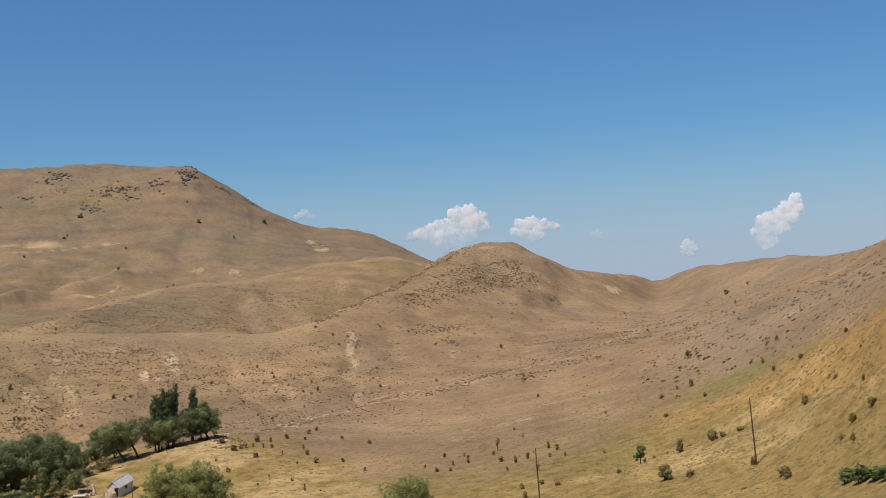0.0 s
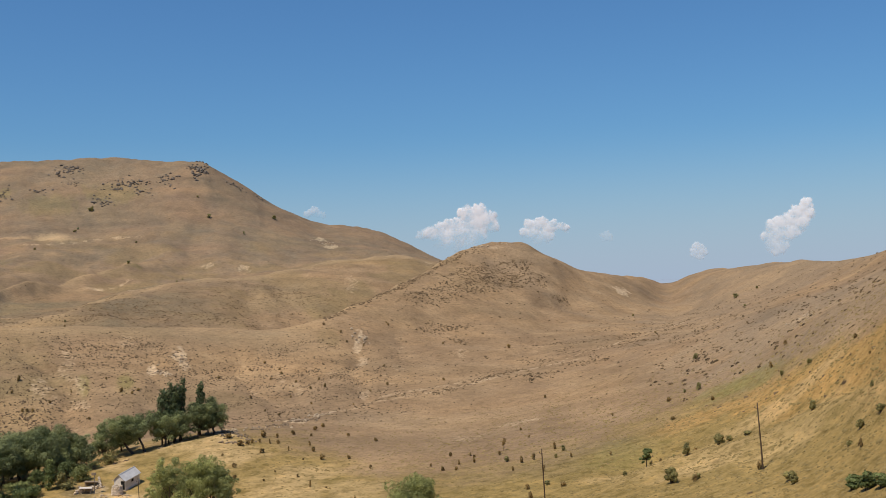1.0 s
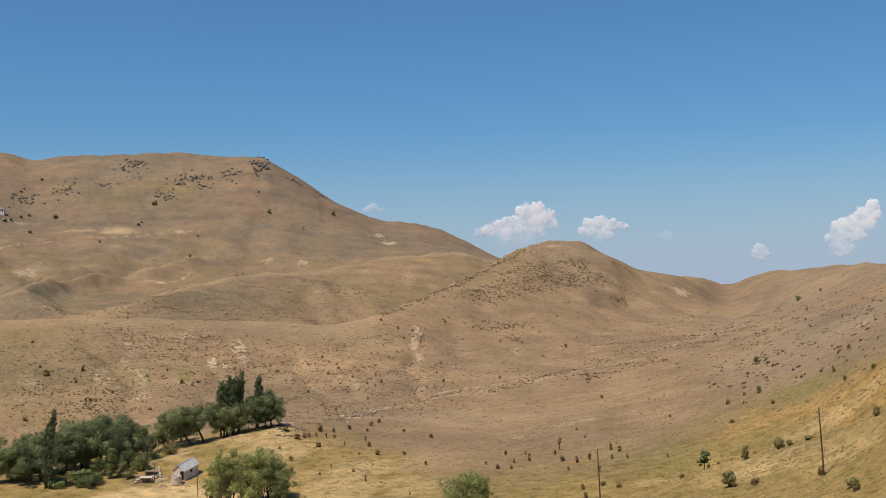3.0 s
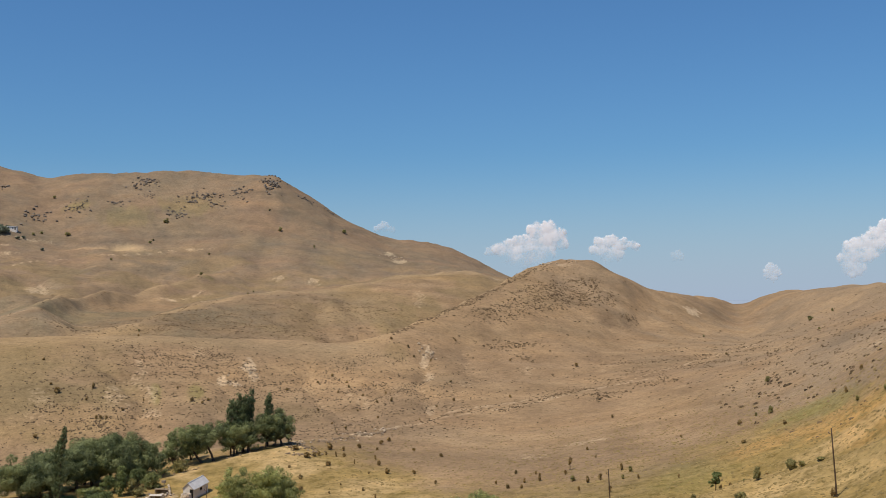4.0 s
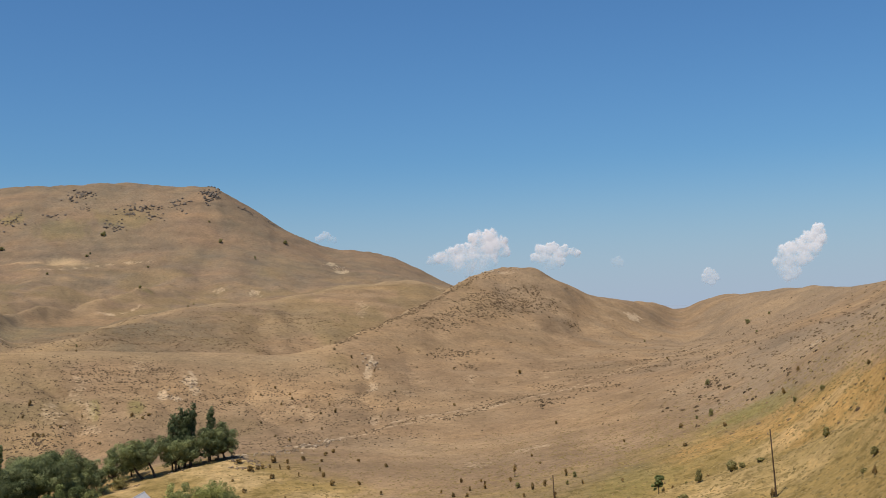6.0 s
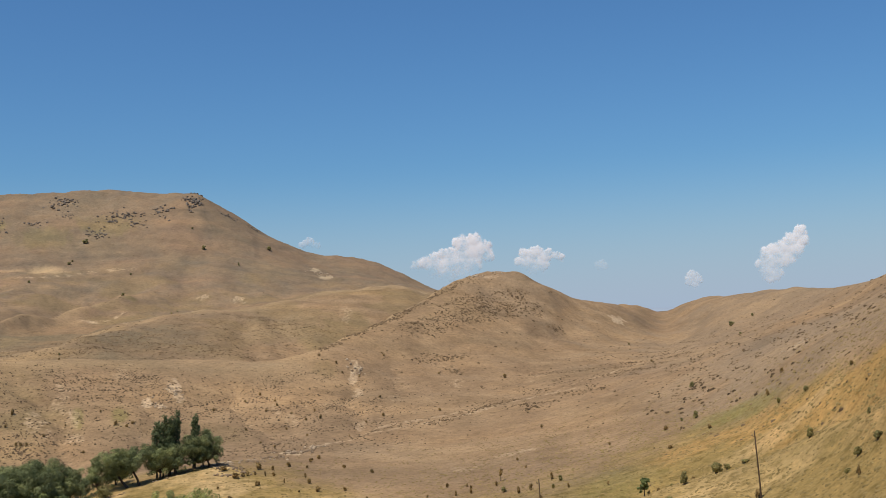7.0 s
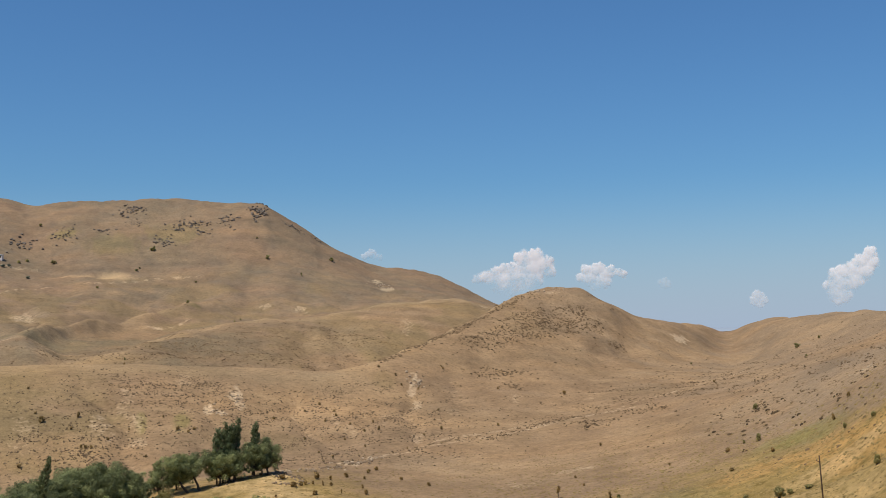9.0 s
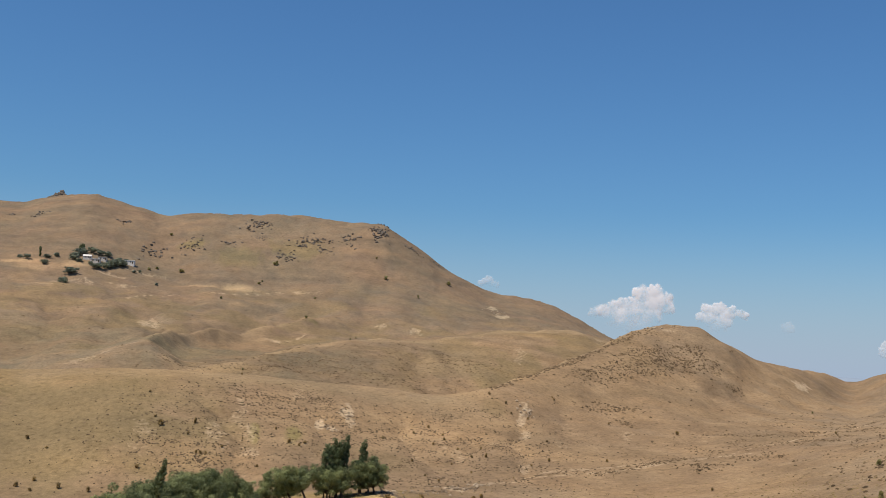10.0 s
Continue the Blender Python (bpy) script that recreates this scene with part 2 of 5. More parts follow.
HOLLOW = [
    (-34.0, 485, 40.3), (-28.0, 486, 41.9), (-22.0, 490, 42.4), (-16.0, 493, 40.2), (-12.0, 497, 38.1), (-8.0, 509, 32.0),
    (-4.0, 574, 42.3), (0.0, 696, 62.1), (4.0, 746, 68.5), (8.0, 801, 51.9), (12.0, 928, 45.1), (16.0, 811, 52.3),
    (20.0, 637, 51.3), (26.0, 450, 56.4)]
BACK_RIDGE = [
    (-32.7, 540, 37.0), (-29.1, 545, 48.8), (-27.6, 570, 54.4), (-24.9, 605, 63.9), (-24.0, 575, 57.0), (-22.8, 552, 49.4), (-21.3, 562, 51.4), (-19.9, 582, 54.9), (-18.6, 610, 60.8), (-15.7, 650, 67.7),
    (-13.7, 680, 71.9), (-10.7, 705, 73.7), (-8.3, 745, 78.3), (-5.3, 785, 84.9), (-2.3, 805, 86.1), (-0.8, 820, 81.0),
    (2.2, 830, 70.0), (11.4, 960, 44.0), (19.7, 800, 57.0), (24.3, 600, 65.4)]
TROUGH = [
    (-32.8, 640, 48.0), (-29.2, 640, 56.0), (-25.2, 680, 65.6), (-24.0, 655, 61.0), (-22.6, 640, 55.0), (-21.0, 650, 55.5), (-18.6, 690, 59.0), (-15.7, 760, 67.4), (-13.7, 800, 72.0),
    (-10.7, 820, 73.8), (-8.3, 850, 78.7), (-5.3, 880, 85.1), (-2.3, 900, 85.8), (-0.3, 920, 80.5), (11.4, 1050, 34.5),
    (19.7, 900, 52.2), (24.3, 800, 59.4)]
APRON = [
    (-33.2, 930, 107.0), (-29.5, 930, 108.5), (-26.0, 945, 109.5), (-24.0, 975, 111.0), (-21.3, 985, 116.5), (-17.1, 1000, 119.9),
    (-12.8, 1010, 124.9), (-9.5, 1030, 120.3), (-6.8, 1040, 109.3), (-3.8, 1050, 102.3), (-0.3, 1060, 84.8), (11.4, 1200, 27.8),
    (19.7, 1100, 45.2)]
MESA = [
    (-33.5, 1420, 222.7), (-32.4, 1409, 226.5), (-31.5, 1401, 225.5), (-30.9, 1384, 227.6), (-30.1, 1366, 231.1), (-29.1, 1350, 235.1), (-28.2, 1335, 236.6), (-27.1, 1319, 230.0), (-25.6, 1300, 221.2), (-24.3, 1271, 211.8),
    (-22.6, 1240, 212.8), (-20.7, 1230, 213.8), (-19.1, 1220, 215.2), (-17.7, 1220, 215.7),
    (-15.7, 1210, 211.9), (-13.0, 1200, 207.3), (-12.2, 1200, 198.6), (-10.7, 1205, 179.5), (-9.5, 1210, 163.3), (-8.3, 1215, 152.0),
    (-6.8, 1220, 138.5), (-5.3, 1225, 134.5), (-4.1, 1230, 129.8), (-2.9, 1230, 119.0), (-1.7, 1235, 105.7), (-0.3, 1240, 91.6),
    (2.2, 1250, 75.0), (11.4, 1400, 26.0), (19.7, 1400, 34.3)]


def smooth(lo, hi, v):
    u = np.clip((v - lo) / (hi - lo), 0.0, 1.0)
    return u * u * (3 - 2 * u)


def slopes(x, y):
    """Slopes of a curve through the knots x, y (first axis) that never overshoots."""
    h, d = np.diff(x, axis=0), np.diff(y, axis=0) / np.diff(x, axis=0)
    m = np.zeros_like(y)
    same = d[:-1] * d[1:] > 0
    w1, w2 = 2 * h[1:] + h[:-1], h[1:] + 2 * h[:-1]
    safe = np.where(same, d[:-1] * d[1:], 1.0)
    m[1:-1] = np.where(same, (w1 + w2) * safe / (w1 * np.where(same, d[1:], 1.0) + w2 * np.where(same, d[:-1], 1.0)), 0.0)
    m[0], m[-1] = d[0], d[-1]
    return m


def hermite(x0, x1, y0, y1, m0, m1, x):
    h = x1 - x0
    t = (x - x0) / h
    return (y0 * (1 + 2 * t) * (1 - t) ** 2 + h * m0 * t * (1 - t) ** 2 + y1 * t * t * (3 - 2 * t) + h * m1 * t * t * (t - 1))


def along(line, column, az):
    """Distance (1) or height (2) of a line at the bearings az."""
    a = np.array(line)
    x, y = a[:, 0], a[:, column]
    m = slopes(x, y)
    m[0] = m[-1] = 0.0
    q = np.clip(az, x[0], x[-1])
    i = np.clip(np.searchsorted(x, q) - 1, 0, len(x) - 2)
    return hermite(x[i], x[i + 1], y[i], y[i + 1], m[i], m[i + 1], q)


def lattice(i, j, seed):
    h = (i * 374761393 + j * 668265263 + seed * 974634777) & 0xFFFFFFFF
    h = ((h ^ (h >> 13)) * 1274126177) & 0xFFFFFFFF
    return ((h ^ (h >> 16)) & 0xFFFF) / 65535.0


def grain(x, y, seed=0):
    """Smooth noise, about -1 to 1, one cell a unit."""
    i, j = np.floor(x).astype(np.int64), np.floor(y).astype(np.int64)
    u, v = x - i, y - j
    total = 0.0
    fu, fv = u * u * u * (u * (6 * u - 15) + 10), v * v * v * (v * (6 * v - 15) + 10)
    for di in (0, 1):
        for dj in (0, 1):
            a = lattice(i + di, j + dj, seed) * 2 * np.pi
            g = np.cos(a) * (u - di) + np.sin(a) * (v - dj)
            total = total + g * (fu if di else 1 - fu) * (fv if dj else 1 - fv)
    return total * 1.5


def layered(x, y, size, octaves, seed=0, fall=0.5):
    total, a = 0.0, 1.0
    for k in range(octaves):
        total = total + a * grain(x / size + 17.3 * k, y / size - 9.1 * k, seed + k)
        size, a = size / 2.03, a * fall
    return total


# Gullies worn into the facing slopes: bearing at the top and at the foot, distance at both, depth, width
GULLIES = [(-22.2, -18.9, 400, 300, 1.8, 4.0), (-12.2, -9.2, 420, 315, 1.2, 3.5), (-5.0, -5.2, 440, 318, 1.8, 3.5),
           (-15.5, -16.2, 395, 300, 1.0, 3.0), (-7.6, -8.4, 410, 318, 1.0, 3.0), (-2.5, -3.6, 470, 335, 0.9, 4.0),
           (-9.0, -7.4, 690, 500, 2.4, 7.0), (-11.0, -9.2, 680, 480, 1.6, 6.0), (-28.5, -31.0, 900, 640, 4.0, 14.0),
           (-25.5, -27.5, 900, 610, 3.5, 12.0), (-18.5, -21.0, 960, 720, 4.0, 12.0), (-12.0, -14.5, 1150, 820, 3.5, 16.0),
           (7.0, 3.0, 640, 390, 1.2, 7.0), (14.0, 9.0, 720, 420, 1.6, 9.0), (17.0, 12.5, 600, 390, 1.2, 7.0)]


def gully_field(az, r):
    """Depth (metres) and a 0 to 1 mask of the gullies."""
    depth, mask = np.zeros_like(r), np.zeros_like(r)
    for a0, a1, r0, r1, deep, wide in GULLIES:
        s = (r0 - r) / (r0 - r1)
        centre = a0 + (a1 - a0) * s + 0.35 * np.sin(s * 9 + a0) + 0.2 * np.sin(s * 23 + a1)
        off = np.radians(az - centre) * r
        inside = smooth(-0.05, 0.25, s) * (1 - smooth(0.8, 1.1, s))
        k = inside * np.exp(-(off / wide) ** 2)
        depth, mask = depth + deep * k, np.maximum(mask, k)
    return depth, mask


def ravines(az, r, x, y):
    """Steep-sided furrows running down the slope under the hamlet, in metres."""
    part_of = smooth(-33.5, -31, az) * (1 - smooth(-24.6, -22.6, az)) * smooth(650, 720, r) * (1 - smooth(860, 930, r))
    fold = np.abs(grain((0.42 * x + 0.9 * y) / 32, (0.9 * x - 0.42 * y) / 150, 91) + 0.3 * grain(x / 22, y / 22, 92))
    return part_of * (1.0 - 5.5 * np.maximum(0.0, 0.34 - fold))


def land(az, r):
    """Height of the ground at a bearing (degrees) and a distance."""
    az, r = np.broadcast_arrays(np.asarray(az, float), np.asarray(r, float))
    flat = np.zeros_like(az)
    rs = [flat, flat + 8, flat + 55]
    zs = [flat + 58.3, flat + 57.6, flat + 43 + 4 * smooth(0, 25, az)]
    for line in (SWELL, SPUR, STREAM, FLANK, FRONT_CREST, HOLLOW, BACK_RIDGE, TROUGH, APRON, MESA):
        rs.append(along(line, 1, az))
        zs.append(along(line, 2, az))
    rs += [rs[-1] + 350, flat + 2600, flat + 5200]
    zs += [zs[-1] * 0.72, flat + 30, flat + 22]
    rs, zs = np.array(rs), np.array(zs)
    for k in range(1, len(rs)):
        rs[k] = np.maximum(rs[k], rs[k - 1] + 6)
    m = slopes(rs, zs)
    k = np.clip((rs <= r).sum(axis=0) - 1, 0, len(rs) - 2)
    pick = lambda a, n: np.take_along_axis(a, n[None], 0)[0]
    z = hermite(pick(rs, k), pick(rs, k + 1), pick(zs, k), pick(zs, k + 1), pick(m, k), pick(m, k + 1), r)
    x, y = r * np.sin(np.radians(az)), r * np.cos(np.radians(az))
    far = smooth(250, 700, r)
    near = smooth(15, 120, r)
    z = z + near * (0.25 + 1.6 * far * (1 - 0.6 * smooth(5, 9, az))) * layered(x, y, 95, 3, 3) * smooth(150, 420, r)
    rib = smooth(330, 600, r) * (0.5 - np.abs(layered(x, y, 48, 3, 15, 0.5)) * 2.0)
    knoll = smooth(455, 540, r) * (1 - smooth(880, 1020, r)) * (1 - smooth(-9, -4, az))
    z = z + 1.3 * knoll * (0.45 - np.abs(layered(x, y, 75, 2, 19, 0.45)) * 2.2)
    z = z + 1.3 * rib * (1 - 0.85 * smooth(6, 12, az)) + near * (0.10 + 0.6 * far) * layered(x, y, 26, 3, 11) + near * 0.10 * layered(x, y, 5, 2, 23)
    z = z - gully_field(az, r)[0]
    # a low spur on the mountain's foot
    crest = np.interp(az, [-25.3, -24.1, -22.6, -21.3, -19.1, -17.1, -16.0, -14.0], [650, 700, 752, 795, 828, 873, 893, 905])
    d = (r - crest) / 24.0
    z = z + 5.5 * smooth(-25.6, -24.0, az) * (1 - smooth(-17.0, -14.5, az)) * (np.exp(-(d + 0.5) ** 2) - 0.75 * np.exp(-(d - 1.1) ** 2))
    # raised straw-grown edge of the terrace before the willows
    bank = np.interp(az, [-17.5, -16, -14.5, -13, -12, -10.5], [249, 249, 251, 256, 259, 256])
    z = z + 0.95 * smooth(-17.6, -16.4, az) * (1 - smooth(-11.8, -10.6, az)) * (0.8 + 0.5 * grain(x / 6, y / 6, 95)) * np.exp(-((r - bank) / 3.2) ** 2)
    # ravines furrowing the slope under the hamlet
    z = z + ravines(az, r, x, y)
    # rounded lip of the near slope, with a shallow dip beyond it
    lip = np.interp(az, [5, 9, 12, 15, 17.2, 19.4, 22, 25], [172, 178, 184, 178, 174, 167, 152, 137]) + 2.0 * grain(x / 14, y / 14, 83)
    d = (r - lip) / 7.0
    z = z + (smooth(6, 10, az) * (1 - smooth(24, 30, az))) * (0.95 * np.exp(-(d + 0.75) ** 2) - 1.5 * np.exp(-(d - 0.8) ** 2))
    behind = smooth(50, 110, np.abs(az))
    hill = 58.3 + 85 * (1 - np.exp(-r / 420)) + near * 3 * layered(x, y, 120, 3, 5)
    return z * (1 - behind) + hill * behind


def spot(az, r):
    """The place on the ground at a bearing and a distance."""
    return Vector((r * math.sin(radians(az)), r * math.cos(radians(az)), float(land(az, r))))


# The ground: one sheet from under the camera to the horizon
STRAW_EDGE = [(-34.0, 262), (-12.0, 270), (-9.6, 262), (-7.3, 245), (-4.0, 208), (-1.0, 206), (2.3, 208), (6.5, 215), (9.4, 224),
              (12.9, 228), (16.4, 216), (19.6, 194), (20.7, 181), (24.2, 153), (30.0, 140)]
# Bare pale soil: bearing, distance, half width, half depth (metres), how bare
BARE = [(-14.45, 391, 3.0, 8, 0.8), (-14.15, 382, 2.2, 7, 0.65), (-15.05, 365, 1.4, 6, 0.8), (-15.75, 370, 1.6, 7, 0.75), (-4.95, 437, 2.6, 9, 0.72),
        (-5.15, 425, 1.8, 8, 0.55), (-4.96, 404, 2.2, 10, 0.5), (-4.85, 350, 2.0, 8, 0.4), (-6.97, 1068, 5.5, 16, 0.8), (-6.4, 1020, 7.0, 14, 0.7),
        (9.0, 658, 5.5, 10, 0.75), (-5.34, 682, 4.0, 22, 0.3), (-19.9, 366, 3.0, 16, 0.3), (-19.3, 336, 2.2, 14, 0.38), (-8.45, 298, 3.2, 4, 0.8),
        (-7.25, 309, 2.6, 4, 0.6), (-9.2, 374, 2.0, 9, 0.28), (-8.4, 360, 2.2, 10, 0.3), (-6.6, 376, 2.6, 12, 0.28), (-12.8, 900, 5.0, 9, 0.5)]
BARE_MORE = [(-29.2, 946, 12, 4, 0.5), (-28.2, 955, 12, 4, 0.5), (-26.8, 990, 12, 5, 0.6), (-25.4, 1016, 14, 4, 0.6), (-24.4, 1020, 10, 5, 0.4), (-30.3, 924, 12, 4, 0.35), (-10.9, 890, 6.0, 7, 0.5), (3.5, 273, 5.0, 8, 0.35), (17.8, 277, 3.0, 5, 0.4), (0.5, 258, 5.0, 6, 0.3), (-24.8, 811, 8.0, 30, 0.45),
             (-26.4, 958, 12.0, 5, 0.5), (-28.6, 950, 20.0, 8, 0.35), (2.4, 627, 5.0, 8, 0.4), (-12.0, 274, 3.5, 4, 0.5), (-17.0, 400, 3.0, 10, 0.3),
             (-16.7, 432, 4.0, 8, 0.3), (-18.95, 228, 3.5, 2.5, 0.4), (-18.0, 224, 2.5, 1.5, 0.35), (-24.8, 340, 4.0, 12, 0.25), (-2.8, 395, 3.0, 12, 0.3), (0.3, 430, 3.0, 14, 0.25), (-21.0, 345, 3.5, 12, 0.35)]
TILLED = [(-20.4, 986, 17.0, 16, 1.0), (-31.2, 1012, 22.0, 6, 0.7), (-30.2, 995, 24.0, 12, 0.5), (-28.7, 1004, 12.0, 8, 0.8), (-22.4, 990, 18.0, 3.5, 0.7)]
GREEN = [(14.6, 231, 8.0, 9, 0.8), (15.9, 224, 5.0, 7, 0.7), (13.3, 238, 5.0, 7, 0.65), (-17.1, 349, 2.8, 9, 0.6), (-19.1, 345, 1.6, 10, 0.55),
         (-22.9, 1100, 14, 10, 0.4), (-17.5, 1096, 30, 24, 0.28), (-20.5, 1070, 24, 22, 0.25), (-16.6, 866, 8, 8, 0.4), (8.5, 200, 8, 14, 0.35)]
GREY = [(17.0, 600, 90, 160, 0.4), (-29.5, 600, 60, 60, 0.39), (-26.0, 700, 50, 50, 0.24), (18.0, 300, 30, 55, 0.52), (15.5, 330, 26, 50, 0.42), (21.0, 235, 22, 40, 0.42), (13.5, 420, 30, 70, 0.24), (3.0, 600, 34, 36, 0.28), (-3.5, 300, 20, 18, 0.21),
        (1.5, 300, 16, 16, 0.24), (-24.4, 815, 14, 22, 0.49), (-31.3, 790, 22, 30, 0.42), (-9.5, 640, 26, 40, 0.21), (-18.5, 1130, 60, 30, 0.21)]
STUBBLE = [(-13.6, 250, 9, 6, 0.55), (-11.6, 244, 8, 8, 0.5), (-18.8, 211, 14, 9, 1.0), (-15.0, 208, 8, 10, 0.9), (-17.2, 205, 12, 16, 1.0), (-20.5, 200, 9, 14, 0.9), (-9.5, 205, 9, 17, 0.55), (-12.3, 256, 5, 9, 0.8), (-12.4, 240, 7, 12, 0.7), (-17.7, 246, 4, 7, 0.6),
           (-8.0, 222, 7, 10, 0.6), (9.5, 180, 7, 4, 0.5), (12.5, 167, 8, 5, 0.5), (-5.5, 200, 6, 12, 0.5), (17.0, 190, 12, 5, 0.5)]
RUSTY = [(10.8, 207, 6, 6, 0.6), (12.3, 214, 7, 7, 0.8), (13.7, 210, 7, 7, 0.9), (15.0, 209, 7, 7, 1.0), (16.4, 202, 7, 8, 1.0), (17.8, 193, 7, 9, 1.0), (19.1, 185, 6, 10, 1.0),
        (20.5, 172, 6, 10, 0.9), (22.0, 160, 6, 9, 0.8), (23.5, 150, 6, 9, 0.7)]
PALE_SWATHES = [(7.9, 180, 5, 3.5, 0.35), (9.4, 181, 5, 3, 0.4), (11.1, 181, 5, 3, 0.4), (13.0, 174, 5, 4, 0.4), (14.4, 172, 5, 5, 0.4), (16.4, 177, 5, 4, 0.35), (18.3, 172, 5, 4, 0.35), (17.1, 160, 7, 6, 0.35)]
OLIVE = [(-29, 355, 50, 50, 0.8), (-25, 375, 30, 30, 0.5), (-13, 340, 20, 16, 0.3), (-8.4, 650, 12, 26, 0.55), (-7.2, 628, 10, 30, 0.75), (-6.0, 640, 10, 30, 0.7), (-4.9, 668, 9, 22, 0.65), (-9.8, 636, 14, 26, 0.45), (-11.5, 606, 16, 24, 0.4), (-30.3, 735, 30, 50, 0.5),
         (-27.9, 665, 14, 40, 0.65), (-25.9, 815, 14, 36, 0.6), (-28.8, 860, 26, 16, 0.45), (-23.6, 842, 10, 22, 0.45), (-17.0, 800, 20, 16, 0.6), (-20.8, 600, 18, 10, 0.4), (-13.5, 575, 30, 30, 0.3),
         (-19.2, 229, 5, 5, 0.8), (6.5, 209, 7, 10, 0.5), (8.8, 204, 7, 8, 0.5), (5.0, 195, 7, 8, 0.45), (2.0, 200, 8, 10, 0.35), (-6.6, 427, 5, 10, 0.45)]
# Cattle paths, and lit ridge lines put in as pale bare colour: bearing, distance
PATHS_AND_LIT_RIDGES = [[(-7.3, 309), (-5.4, 324), (-3.6, 337), (-0.6, 350), (2.4, 373), (5.4, 386)], [(-5.4, 332), (-3.6, 344), (-1.5, 353), (0.6, 367), (3.6, 379), (6.6, 390)],
         [(5.4, 386), (8.1, 426), (11.0, 480), (12.4, 497)], [(-28.9, 547), (-27.0, 566), (-25.2, 592), (-22.0, 602)], [(-17.0, 640), (-15.4, 652), (-13.7, 676), (-11.0, 700)],
         [(-6.9, 452), (-5.7, 478), (-4.1, 507), (-2.9, 536), (-0.4, 594)], [(-9.0, 735), (-6.5, 772), (-4.0, 790), (-1.0, 800)], [(-19.0, 790), (-17.6, 800), (-16.6, 830)]]
# Cart track across the mountain's foot: bearing, distance
TRACK = [(-26.5, 905), (-25.3, 921), (-24.0, 946), (-22.7, 951), (-21.3, 952), (-19.5, 970), (-18.3, 984), (-17.1, 991), (-14.2, 994)]


def blobs(rows, az, r, ragged):
    total = np.zeros_like(r)
    for a, d, wide, deep, much in rows:
        u, v = np.radians(az - a) * r / wide, (r - d) / deep
        g = np.exp(-(u * u + v * v))
        total = np.maximum(total, much * smooth(0.15, 0.75, g + 0.45 * ragged * smooth(0.02, 0.35, g)))
    return total


def ground_sheet():
    fan = np.arange(-36, 28.01, 0.068)
    az = np.concatenate([np.arange(-180, -36, 2.0), fan, np.arange(30, 180, 2.0)])
    r = np.concatenate([np.array([0.6, 2, 4, 8, 14, 22, 32, 44, 58, 72, 84]), np.exp(np.arange(np.log(95), np.log(1480), 0.0063)),
                        np.exp(np.linspace(np.log(1500), np.log(4900), 26))])
    A, R = np.meshgrid(az, r, indexing="ij")
    Z = land(A, R)
    X, Y = R * np.sin(np.radians(A)), R * np.cos(np.radians(A))
    n, k = A.shape
    co = np.stack([X, Y, Z], -1).reshape(-1, 3)
    co = np.concatenate([co, [[0, 0, 58.3]]])
    i, j = np.meshgrid(np.arange(n), np.arange(k - 1), indexing="ij")
    nxt = (i + 1) % n
    quads = np.stack([i * k + j, i * k + j + 1, nxt * k + j + 1, nxt * k + j], -1).reshape(-1, 4)
    first = np.arange(n) * k
    fans = np.stack([np.full(n, n * k), first, np.roll(first, -1)], -1)
    me = bpy.data.meshes.new("ground")
    me.vertices.add(len(co))
    me.vertices.foreach_set("co", co.ravel())
    me.loops.add(quads.size + fans.size)
    me.loops.foreach_set("vertex_index", np.concatenate([quads.ravel(), fans.ravel()]).astype(np.int32))
    me.polygons.add(len(quads) + len(fans))
    me.polygons.foreach_set("loop_start", np.concatenate([np.arange(len(quads)) * 4, quads.size + np.arange(len(fans)) * 3]).astype(np.int32))
    me.polygons.foreach_set("use_smooth", np.ones(len(quads) + len(fans), bool))
    me.update(calc_edges=True)
    # what covers the ground
    rag, rag2 = layered(X, Y, 7, 4, 41, 0.62), layered(X, Y, 22, 4, 47, 0.6)
    edge = np.interp(A, [q[0] for q in STRAW_EDGE], [q[1] for q in STRAW_EDGE])
    straw = 1 - smooth(-0.10, 0.10, (R - edge) / edge + 0.07 * rag2 + 0.03 * rag)
    straw = np.maximum(straw, 0.75 * blobs([(-29.5, 412, 60, 26, 0.5), (-20, 420, 40, 16, 0.25), (-4.0, 765, 40, 26, 0.35), (-14, 455, 40, 10, 0.4)], A, R, 0.4 * rag2))
    bare = blobs(BARE + BARE_MORE, A, R, 1.7 * rag)
    gully = gully_field(A, R)[1]
    bare = np.maximum(bare, 0.16 * smooth(0.5, 1.1, gully + 0.5 * rag) * (R < 480))
    line = np.interp(A, [q[0] for q in TRACK], [q[1] for q in TRACK])
    on_track = np.exp(-((R - line) / 2.0) ** 2) * smooth(-26.6, -25.9, A) * (1 - smooth(-16.5, -14.0, A)) * 0.55
    for path in PATHS_AND_LIT_RIDGES:
        q = np.array(path)
        off = np.abs(R - np.interp(A, q[:, 0], q[:, 1])) / (R * 0.006)
        bare = np.maximum(bare, 0.58 * np.exp(-off ** 2) * smooth(q[0, 0] - 0.3, q[0, 0] + 0.3, A) * (1 - smooth(q[-1, 0] - 0.3, q[-1, 0] + 0.3, A)) * (0.75 + 0.6 * rag))
    stubble = np.maximum(blobs(STUBBLE, A, R, 0.5 * rag), blobs(PALE_SWATHES, A, R, 0.5 * rag))
    # a mown field below the yard, with a clean edge
    rim = np.interp(A, [-22.6, -21.9, -20.0, -18.3, -17.0, -15.8, -15.2], [215, 220, 223.0, 224.0, 223.5, 220, 211])
